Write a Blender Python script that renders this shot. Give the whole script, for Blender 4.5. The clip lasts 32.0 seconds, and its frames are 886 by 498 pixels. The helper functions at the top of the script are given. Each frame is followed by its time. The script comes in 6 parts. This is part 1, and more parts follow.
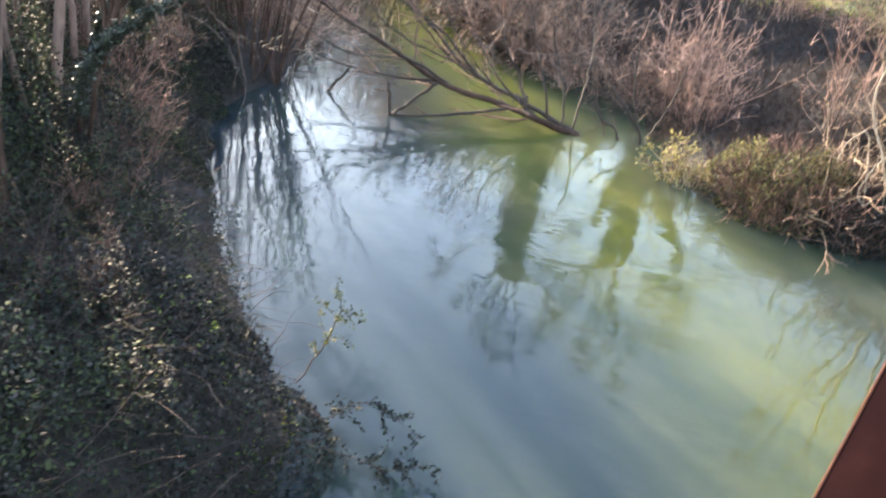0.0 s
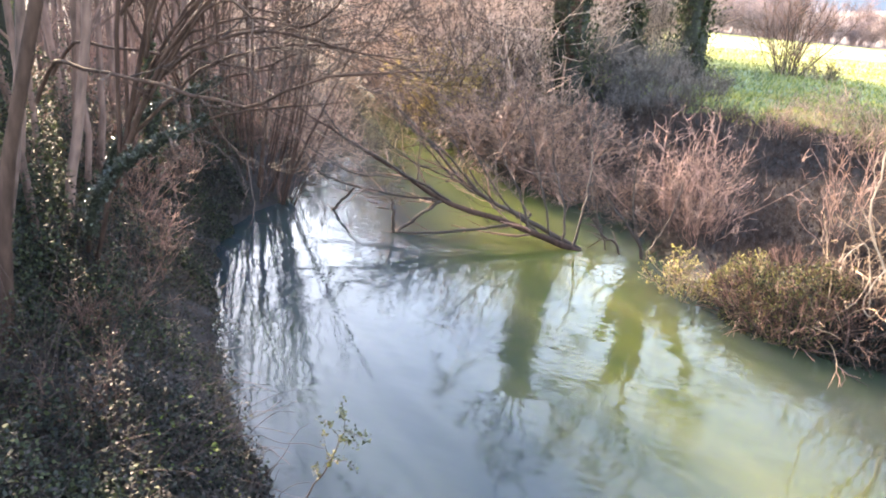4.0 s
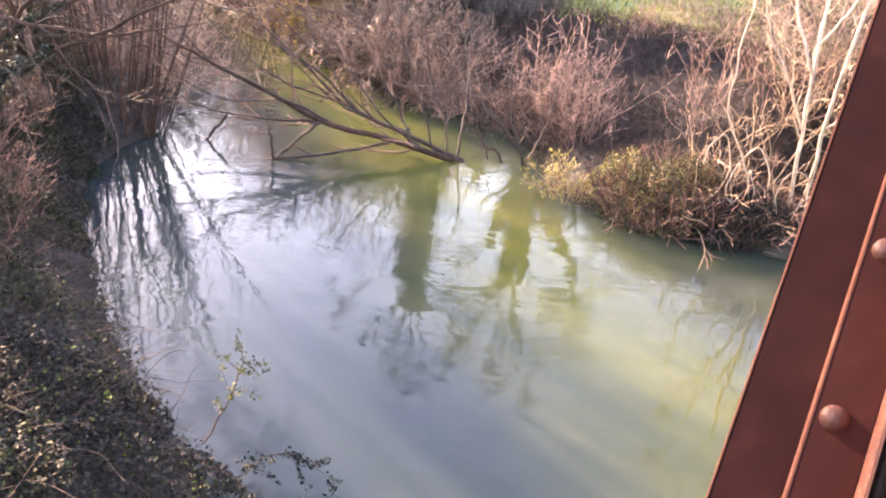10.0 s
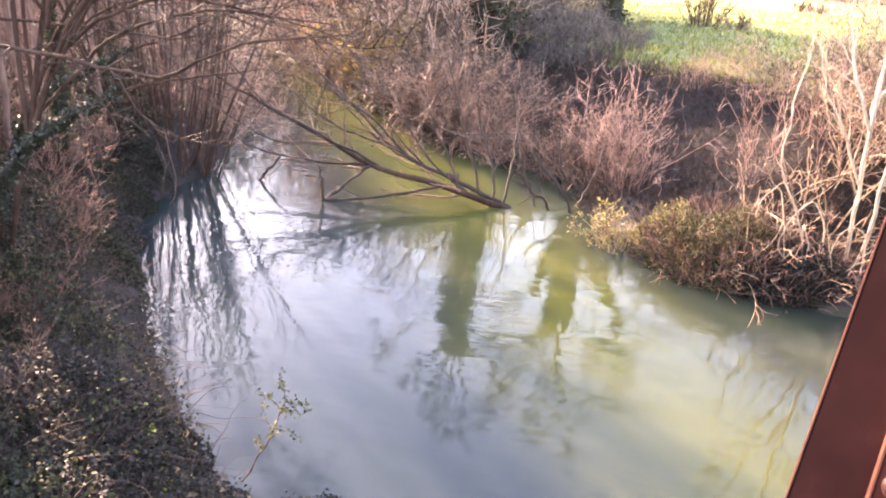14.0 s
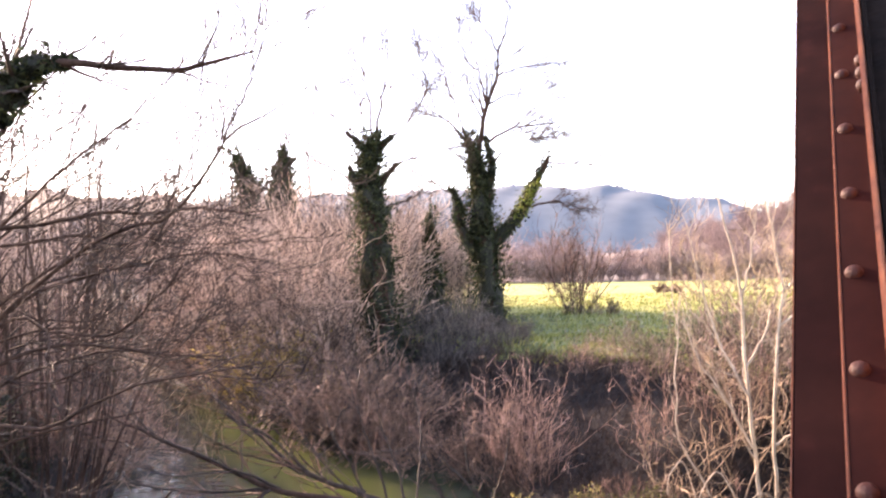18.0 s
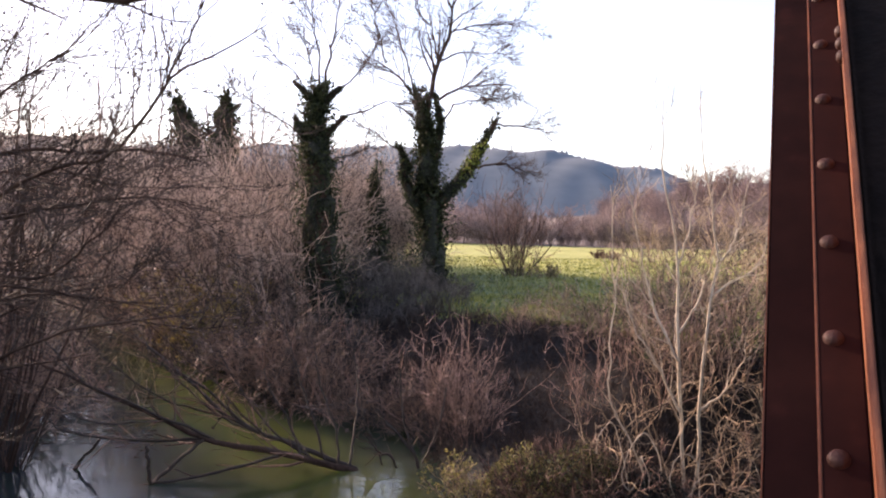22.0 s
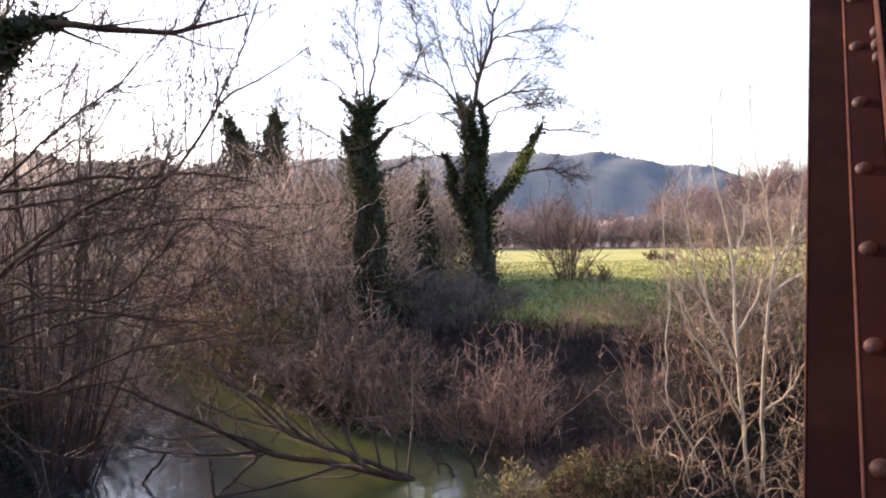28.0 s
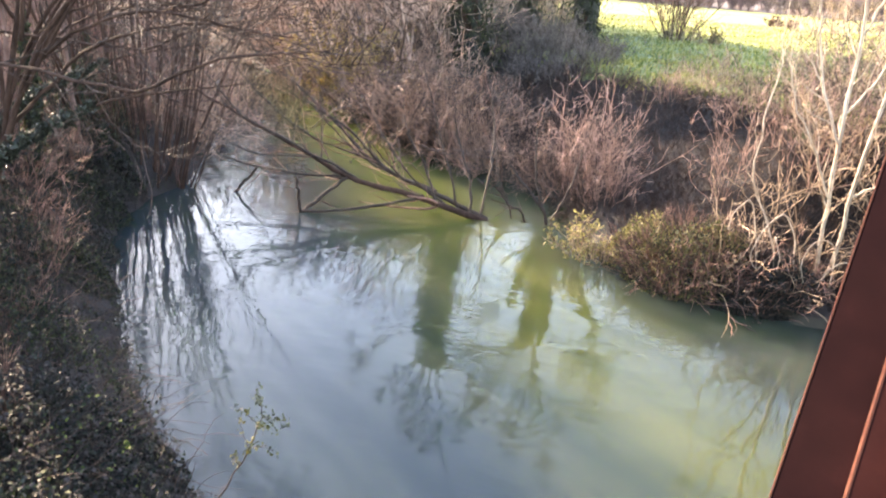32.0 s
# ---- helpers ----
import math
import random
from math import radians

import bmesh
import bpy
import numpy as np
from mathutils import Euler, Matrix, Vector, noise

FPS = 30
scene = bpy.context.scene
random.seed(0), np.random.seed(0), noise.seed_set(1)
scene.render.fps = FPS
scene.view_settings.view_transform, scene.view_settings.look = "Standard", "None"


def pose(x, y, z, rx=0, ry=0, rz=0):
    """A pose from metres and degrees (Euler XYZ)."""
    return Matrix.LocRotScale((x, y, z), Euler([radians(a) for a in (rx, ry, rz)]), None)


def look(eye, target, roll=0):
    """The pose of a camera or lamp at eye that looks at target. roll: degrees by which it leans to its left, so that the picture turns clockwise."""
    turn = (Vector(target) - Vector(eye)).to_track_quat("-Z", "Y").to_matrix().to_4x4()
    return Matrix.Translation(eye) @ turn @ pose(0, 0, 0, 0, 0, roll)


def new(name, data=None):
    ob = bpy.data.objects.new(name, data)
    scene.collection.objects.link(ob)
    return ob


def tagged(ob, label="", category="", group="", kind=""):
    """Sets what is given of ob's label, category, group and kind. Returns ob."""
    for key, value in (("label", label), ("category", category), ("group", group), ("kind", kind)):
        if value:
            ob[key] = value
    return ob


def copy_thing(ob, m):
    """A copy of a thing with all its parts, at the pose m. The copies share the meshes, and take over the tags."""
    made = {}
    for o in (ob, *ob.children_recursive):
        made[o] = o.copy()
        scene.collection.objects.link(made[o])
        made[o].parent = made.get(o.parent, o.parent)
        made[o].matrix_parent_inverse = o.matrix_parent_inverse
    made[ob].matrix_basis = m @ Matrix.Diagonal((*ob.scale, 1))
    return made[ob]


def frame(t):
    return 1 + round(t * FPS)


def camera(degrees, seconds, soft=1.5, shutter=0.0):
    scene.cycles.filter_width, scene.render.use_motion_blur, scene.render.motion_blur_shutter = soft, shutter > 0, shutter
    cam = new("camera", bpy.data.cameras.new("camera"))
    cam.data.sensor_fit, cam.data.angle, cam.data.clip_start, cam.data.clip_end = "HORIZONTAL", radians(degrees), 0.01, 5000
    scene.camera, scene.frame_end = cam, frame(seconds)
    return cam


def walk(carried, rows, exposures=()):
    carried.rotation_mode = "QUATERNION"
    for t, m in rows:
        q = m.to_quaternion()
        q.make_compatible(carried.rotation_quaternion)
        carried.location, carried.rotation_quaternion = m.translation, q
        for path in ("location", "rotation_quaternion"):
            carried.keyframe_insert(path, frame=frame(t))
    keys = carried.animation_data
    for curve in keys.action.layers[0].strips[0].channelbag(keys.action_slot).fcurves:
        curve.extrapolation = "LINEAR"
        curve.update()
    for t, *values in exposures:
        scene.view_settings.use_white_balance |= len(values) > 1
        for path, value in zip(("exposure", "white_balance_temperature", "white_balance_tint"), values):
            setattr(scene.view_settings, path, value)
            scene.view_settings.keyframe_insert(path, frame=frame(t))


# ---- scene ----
cam = camera(62.1, 32.0, soft=2.1, shutter=0.4)
PATH = [
   (0.0, 0.080, 0.034, 4.890, 61.48, -5.63, 18.99),
   (0.5, 0.042, 0.032, 4.890, 58.59, -3.18, 20.45),
   (1.0, 0.041, 0.031, 4.890, 58.12, -4.23, 22.16),
   (1.5, 0.032, 0.031, 4.890, 55.55, -4.73, 20.09),
   (2.0, 0.043, 0.031, 4.890, 61.81, -6.25, 18.33),
   (2.5, 0.046, 0.031, 4.889, 68.48, -5.40, 19.46),
   (4.5, 0.058, 0.032, 4.889, 70.62, -4.49, 18.16),
   (5.0, 0.057, 0.033, 4.888, 68.66, -4.07, 15.75),
   (5.5, 0.059, 0.035, 4.885, 66.20, -3.66, 12.12),
   (6.0, 0.062, 0.039, 4.882, 62.50, -3.89, 9.85),
   (6.5, 0.065, 0.033, 4.875, 62.89, -4.13, 7.95),
   (7.0, 0.067, 0.032, 4.875, 61.00, -4.74, 6.36),
   (7.5, 0.067, 0.031, 4.875, 60.13, -5.09, 7.20),
   (8.0, 0.068, 0.031, 4.872, 59.37, -3.97, 6.58),
   (8.5, 0.076, 0.031, 4.878, 60.40, -1.44, 7.63),
   (9.0, 0.071, 0.030, 4.876, 61.32, -2.74, 8.90),
   (9.5, 0.084, 0.032, 4.891, 63.03, -1.92, 9.39),
   (10.0, 0.089, 0.028, 4.889, 64.85, -3.58, 9.06),
   (10.5, 0.084, 0.021, 4.889, 66.06, -4.47, 9.32),
   (11.0, 0.080, 0.024, 4.885, 67.22, -5.12, 11.46),
   (11.5, 0.083, 0.027, 4.887, 67.93, -4.54, 12.32),
   (12.0, 0.083, 0.028, 4.889, 67.99, -4.61, 12.94),
   (12.5, 0.081, 0.029, 4.891, 67.77, -4.26, 13.35),
   (13.0, 0.075, 0.029, 4.893, 67.90, -3.78, 13.48),
   (13.5, 0.080, 0.023, 4.895, 68.00, -3.52, 13.01),
   (15.5, 0.082, 0.015, 4.900, 68.61, -5.44, 12.91),
   (16.0, 0.081, 0.001, 4.907, 68.94, -3.96, 12.71),
   (16.5, 0.059, -0.016, 4.919, 68.12, -3.11, 10.85),
   (17.0, 0.064, -0.013, 4.945, 76.20, 0.23, 10.19),
   (17.5, 0.068, -0.021, 4.976, 85.89, 1.53, 8.50),
   (18.0, 0.061, -0.032, 5.010, 91.39, 0.90, 4.22),
   (18.5, 0.037, -0.028, 5.013, 92.68, 0.18, 3.03),
   (19.0, -0.015, -0.000, 5.011, 90.64, -0.41, 0.93),
   (19.5, -0.011, 0.001, 5.014, 88.57, 0.21, 0.78),
   (20.0, -0.008, 0.005, 5.010, 88.27, -0.25, 0.30),
   (20.5, -0.004, 0.009, 5.010, 88.67, -0.63, 0.06),
   (21.0, 0.001, 0.013, 5.006, 88.60, -0.86, -0.54),
   (21.5, 0.000, 0.012, 5.001, 88.30, -1.56, 0.07),
   (22.0, 0.006, 0.013, 4.999, 88.18, -1.77, -0.26),
   (22.5, 0.008, 0.014, 4.998, 87.86, -1.46, -0.80),
   (23.0, 0.013, 0.012, 5.002, 87.00, 0.00, 0.00),
   (23.5, 0.013, 0.012, 5.006, 86.89, 0.73, 0.71),
   (24.0, 0.005, 0.004, 5.010, 86.91, 1.27, 2.30),
   (24.5, 0.008, 0.004, 5.009, 86.93, 1.21, 2.86),
   (25.0, 0.009, 0.005, 5.010, 86.97, 0.48, 2.88),
   (25.5, 0.012, 0.003, 5.012, 87.74, -0.82, 3.51),
   (26.0, 0.012, 0.003, 5.016, 88.66, -0.31, 4.03),
   (26.5, 0.028, -0.004, 5.022, 89.28, 0.63, 3.52),
   (28.5, 0.027, -0.024, 5.022, 88.52, 0.45, 3.69),
   (29.0, 0.031, -0.022, 5.023, 88.43, 0.59, 4.01),
   (29.5, 0.033, -0.027, 5.028, 88.89, 1.13, 4.19),
   (30.0, 0.043, -0.031, 5.026, 89.21, 0.25, 3.29),
   (30.5, 0.047, -0.023, 5.011, 83.54, -1.26, 5.53),
   (31.0, 0.052, -0.027, 5.011, 77.59, -2.36, 8.09),
   (31.5, 0.066, -0.005, 4.965, 72.61, -3.42, 10.14),
   (32.0, 0.070, 0.005, 4.945, 68.96, -4.48, 11.25),
]
EXPOSURES = [(0.0, 2.85, 6900, 10), (1.0, 2.92, 6900, 10), (2.0, 3.02, 6900, 11), (4.5, 3.08, 7300, 19), (6.0, 3.04, 7500, 23), (8.0, 3.05, 7700, 28), (10.0, 3.16, 7900, 33), (13.5, 3.24, 7900, 34), (16.5, 3.24, 7900, 34), (17.2, 3.16, 7800, 36),
             (18.0, 2.2, 7450, 32), (19.0, 1.02, 7150, 30), (21.0, 1.0, 7100, 29), (24.0, 1.27, 7050, 29), (26.0, 1.42, 7000, 29), (28.5, 1.1, 7000, 27), (30.2, 1.0, 7000, 27), (31.0, 2.3, 7200, 18), (32.0, 2.82, 7300, 18)]
walk(cam, [(t, pose(*p)) for t, *p in PATH], EXPOSURES)

# ---- daylight ----
SUN_AZ, SUN_EL = -50.0, 20.5          # degrees from +y towards +x, and above the horizon
world = bpy.data.worlds.new("sky")
scene.world = world
world.use_nodes = True
wn = world.node_tree
sky = wn.nodes.new("ShaderNodeTexSky")
sky.sky_type, sky.sun_disc = "NISHITA", False
sky.sun_elevation, sky.sun_rotation = radians(SUN_EL), radians(SUN_AZ)
sky.air_density, sky.dust_density, sky.ozone_density = 1.1, 0.5, 2.6
haze = wn.nodes.new("ShaderNodeHueSaturation")      # thin winter haze pales the blue
haze.inputs["Saturation"].default_value = 0.8
wn.links.new(sky.outputs[0], haze.inputs["Color"])
wn.links.new(haze.outputs[0], wn.nodes["Background"].inputs[0])
wn.nodes["Background"].inputs[1].default_value = 0.185
SUN_DIR = Vector((math.sin(radians(SUN_AZ)) * math.cos(radians(SUN_EL)), math.cos(radians(SUN_AZ)) * math.cos(radians(SUN_EL)), math.sin(radians(SUN_EL))))
sun = new("sun", bpy.data.lights.new("sun", "SUN"))
sun.data.energy, sun.data.angle, sun.data.color = 5.0, radians(0.6), (1.0, 0.82, 0.62)
sun.matrix_world = look(SUN_DIR * 60, (0, 0, 0))


# ---- materials ----
def material(name, dark, light, scale=8.0, rough=0.8, bump=0.3, bump_scale=None, metal=0.0, see=0.0, random_tint=0.0, stretch=(1, 1, 1), third=None, island=0.0, spec=0.5):
    """Two colours mixed by noise at two sizes, with fine relief; see: how much light passes through a leaf."""
    m = bpy.data.materials.new(name)
    m.use_nodes = True
    nt = m.node_tree
    n, l = nt.nodes, nt.links
    b = n["Principled BSDF"]
    co = n.new("ShaderNodeTexCoord")
    mp = n.new("ShaderNodeMapping")
    mp.inputs["Scale"].default_value = stretch
    l.new(co.outputs["Object"], mp.inputs[0])
    big, fine = n.new("ShaderNodeTexNoise"), n.new("ShaderNodeTexNoise")
    big.inputs["Scale"].default_value, big.inputs["Detail"].default_value = scale * 0.12, 4
    fine.inputs["Scale"].default_value, fine.inputs["Detail"].default_value = scale, 6
    l.new(mp.outputs[0], big.inputs["Vector"])
    l.new(mp.outputs[0], fine.inputs["Vector"])
    mean = n.new("ShaderNodeMath")
    mean.operation = "MULTIPLY_ADD"
    mean.inputs[1].default_value = 0.55
    l.new(fine.outputs[0], mean.inputs[0])
    half = n.new("ShaderNodeMath")
    half.operation = "MULTIPLY"
    half.inputs[1].default_value = 0.45
    l.new(big.outputs[0], half.inputs[0])
    l.new(half.outputs[0], mean.inputs[2])
    ramp = n.new("ShaderNodeValToRGB")
    ramp.color_ramp.elements[0].position, ramp.color_ramp.elements[0].color = 0.34, (*dark, 1)
    ramp.color_ramp.elements[1].position, ramp.color_ramp.elements[1].color = 0.66, (*light, 1)
    if third:
        e = ramp.color_ramp.elements.new(0.58)
        e.color = (*third, 1)
    value = mean.outputs[0]
    if random_tint or island:
        add = n.new("ShaderNodeMath")
        add.operation = "MULTIPLY_ADD"
        add.inputs[1].default_value = random_tint or island
        if island:
            geo = n.new("ShaderNodeNewGeometry")
            l.new(geo.outputs["Random Per Island"], add.inputs[0])
        else:
            info = n.new("ShaderNodeObjectInfo")
            l.new(info.outputs["Random"], add.inputs[0])
        sub = n.new("ShaderNodeMath")
        sub.operation = "SUBTRACT"
        sub.inputs[1].default_value = (random_tint or island) / 2
        l.new(value, sub.inputs[0])
        l.new(sub.outputs[0], add.inputs[2])
        value = add.outputs[0]
    l.new(value, ramp.inputs[0])
    l.new(ramp.outputs[0], b.inputs["Base Color"])
    b.inputs["Roughness"].default_value, b.inputs["Metallic"].default_value = rough, metal
    b.inputs["Specular IOR Level"].default_value = spec
    if bump:
        bt, bn = n.new("ShaderNodeTexNoise"), n.new("ShaderNodeBump")
        bt.inputs["Scale"].default_value, bt.inputs["Detail"].default_value = bump_scale or scale * 3, 6
        l.new(mp.outputs[0], bt.inputs["Vector"])
        bn.inputs["Strength"].default_value, bn.inputs["Distance"].default_value = bump, 0.02
        l.new(bt.outputs[0], bn.inputs["Height"])
        l.new(bn.outputs[0], b.inputs["Normal"])
    if see:
        tr, mix = n.new("ShaderNodeBsdfTranslucent"), n.new("ShaderNodeMixShader")
        l.new(ramp.outputs[0], tr.inputs[0])
        mix.inputs[0].default_value = see
        l.new(b.outputs[0], mix.inputs[1])
        l.new(tr.outputs[0], mix.inputs[2])
        l.new(mix.outputs[0], n["Material Output"].inputs[0])
    return m


BARK = material("dark_bark", (0.022, 0.0125, 0.009), (0.092, 0.054, 0.040), 14, 0.9, 0.6, stretch=(1, 1, 0.3), spec=0.2)
BARK_GREY = material("grey_brown_bark", (0.06, 0.036, 0.028), (0.26, 0.16, 0.128), 12, 0.9, 0.5, stretch=(1, 1, 0.3), random_tint=0.15)
BARK_PALE = material("pale_sapling_bark", (0.29, 0.22, 0.16), (0.60, 0.50, 0.385), 10, 0.7, 0.3, stretch=(1, 1, 0.5))
TWIG_RED = material("red_brown_twig", (0.034, 0.018, 0.014), (0.29, 0.16, 0.12), 5, 0.75, 0, island=0.5)
TWIG_PINK = material("pinkish_twig", (0.045, 0.026, 0.021), (0.50, 0.31, 0.24), 5, 0.7, 0, island=0.7)
TWIG_STRAW = material("straw_coloured_twig", (0.05, 0.031, 0.021), (0.50, 0.355, 0.23), 5, 0.7, 0, island=0.7)
# paler twig brown that puts the tall thicket's sunlight into its colour
TWIG_SUNLIT = material("sunlit_thicket_twig", (0.06, 0.038, 0.029), (0.68, 0.49, 0.385), 5, 0.7, 0, island=0.8)
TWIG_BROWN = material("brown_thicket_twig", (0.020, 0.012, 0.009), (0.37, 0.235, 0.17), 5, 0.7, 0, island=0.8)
TWIG_DARK = material("dark_twig", (0.020, 0.0115, 0.0085), (0.088, 0.054, 0.041), 5, 0.8, 0, island=0.5)
WET_WOOD = material("wet_dead_wood", (0.014, 0.009, 0.0065), (0.056, 0.037, 0.026), 9, 0.7, 0.5, stretch=(1, 1, 1))
IVY = material("ivy_leaf", (0.014, 0.021, 0.010), (0.062, 0.074, 0.030), 3, 0.7, 0, island=0.7, see=0.25, spec=0.3)
GLOSSY_IVY = material("glossy_ivy_leaf", (0.012, 0.018, 0.012), (0.042, 0.052, 0.032), 3, 0.32, 0, island=0.6, see=0.2)
# near-black core colour stands for the shade deep inside the ivy
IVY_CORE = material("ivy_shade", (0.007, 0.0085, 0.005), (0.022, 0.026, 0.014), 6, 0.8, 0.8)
BRAMBLE = material("bramble_leaf", (0.007, 0.0095, 0.0085), (0.035, 0.041, 0.032), 2, 0.62, 0, island=0.6, see=0.2, third=(0.021, 0.026, 0.018), spec=0.2)
# leaf green brightened to stand for sunlight on ivy and brambles
LEAF_SUNLIT = material("lit_green_leaf", (0.075, 0.12, 0.02), (0.25, 0.30, 0.06), 3, 0.5, 0, island=0.5, see=0.45)
LEAF_YELLOW = material("yellow_leaf", (0.14, 0.135, 0.045), (0.42, 0.37, 0.13), 3, 0.55, 0, island=0.5, see=0.45)
LEAF_GOLD = material("olive_gold_leaf", (0.22, 0.155, 0.045), (0.58, 0.43, 0.135), 3, 0.6, 0, island=0.6, see=0.4)
LEAF_OLIVE = material("olive_bush_leaf", (0.05, 0.055, 0.018), (0.21, 0.195, 0.06), 3, 0.6, 0, island=0.6, see=0.3)
LEAF_DRY = material("dry_leaf", (0.14, 0.085, 0.04), (0.42, 0.29, 0.15), 3, 0.7, 0, island=0.7, see=0.25)
LEAF_DEAD = material("rotting_leaf", (0.007, 0.0055, 0.005), (0.036, 0.026, 0.022), 3, 0.7, 0, island=0.8)
# far grass paler and yellower, partly for the sun that lies on it
FIELD = material("pale_sunlit_far_meadow", (0.21, 0.245, 0.045), (0.48, 0.45, 0.125), 0.5, 0.85, 0.6, bump_scale=8)
# near grass and blades darkened for the tree shade on them
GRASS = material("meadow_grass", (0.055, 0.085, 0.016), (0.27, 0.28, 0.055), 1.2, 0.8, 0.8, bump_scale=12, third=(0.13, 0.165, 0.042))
BLADE = material("grass_blade", (0.07, 0.11, 0.024), (0.33, 0.33, 0.09), 2, 0.6, 0, island=0.6, see=0.4)
# pale mauve tint stands for the haze over the far hedge
TWIG_FAR = material("hazed_hedge_twig", (0.13, 0.095, 0.09), (0.40, 0.29, 0.27), 5, 0.8, 0, island=0.4)
TWIG_GREY = material("grey_dead_twig", (0.028, 0.024, 0.021), (0.19, 0.165, 0.145), 5, 0.8, 0, island=0.5)
STRAW = material("dead_grass", (0.07, 0.058, 0.04), (0.30, 0.25, 0.17), 2, 0.75, 0, island=0.7, see=0.3)
SOIL = material("bank_soil_and_litter", (0.009, 0.0075, 0.0068), (0.032, 0.025, 0.022), 5, 0.95, 1.0, bump_scale=20)
BED = material("silty_river_bed", (0.020, 0.018, 0.012), (0.045, 0.040, 0.025), 3, 0.9, 0.3)
RUST = material("rust_red_paint", (0.0135, 0.0042, 0.0037), (0.029, 0.0088, 0.0074), 22, 0.8, 0.03, bump_scale=60, spec=0.05, third=(0.0205, 0.0063, 0.0053))
# worn edges, with the sun that catches them painted into the orange
RUST_EDGE_LIT = material("worn_sunlit_rust_edge", (0.15, 0.042, 0.018), (0.31, 0.102, 0.038), 12, 0.6, 0.15, bump_scale=80)
RUST_LEG = material("warm_rust_red_paint", (0.019, 0.0046, 0.0036), (0.040, 0.0104, 0.0075), 22, 0.75, 0.03, bump_scale=60, spec=0.08, third=(0.029, 0.0072, 0.0053))
RIVET = material("rivet_head_paint", (0.032, 0.010, 0.007), (0.085, 0.029, 0.019), 30, 0.6, 0.2, bump_scale=90, spec=0.3)
# near-black: the shade on web, gusset and inner upstand is in the colour
RUST_SHADED = material("shaded_dark_steel", (0.006, 0.0042, 0.0036), (0.016, 0.0098, 0.0078), 18, 0.9, 0.3, spec=0.1)
PLANK = material("weathered_plank", (0.24, 0.17, 0.10), (0.55, 0.43, 0.29), 9, 0.8, 0.6, stretch=(1, 0.12, 1), random_tint=0.3)
STONE = material("abutment_stone", (0.16, 0.14, 0.12), (0.36, 0.33, 0.28), 4, 0.9, 0.6)
# distance haze is mixed into this blue-grey base colour
HILL = material("hazed_wooded_hillside", (0.09, 0.122, 0.15), (0.145, 0.18, 0.205), 0.04, 0.95, 0)
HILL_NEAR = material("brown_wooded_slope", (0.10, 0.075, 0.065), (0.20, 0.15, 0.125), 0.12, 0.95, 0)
WALL_WHITE = material("white_render", (0.72, 0.70, 0.66), (0.82, 0.80, 0.76), 3, 0.8, 0.1)
STEEL = material("grey_galvanised_steel", (0.30, 0.31, 0.33), (0.45, 0.46, 0.48), 6, 0.5, 0.1, metal=0.6)


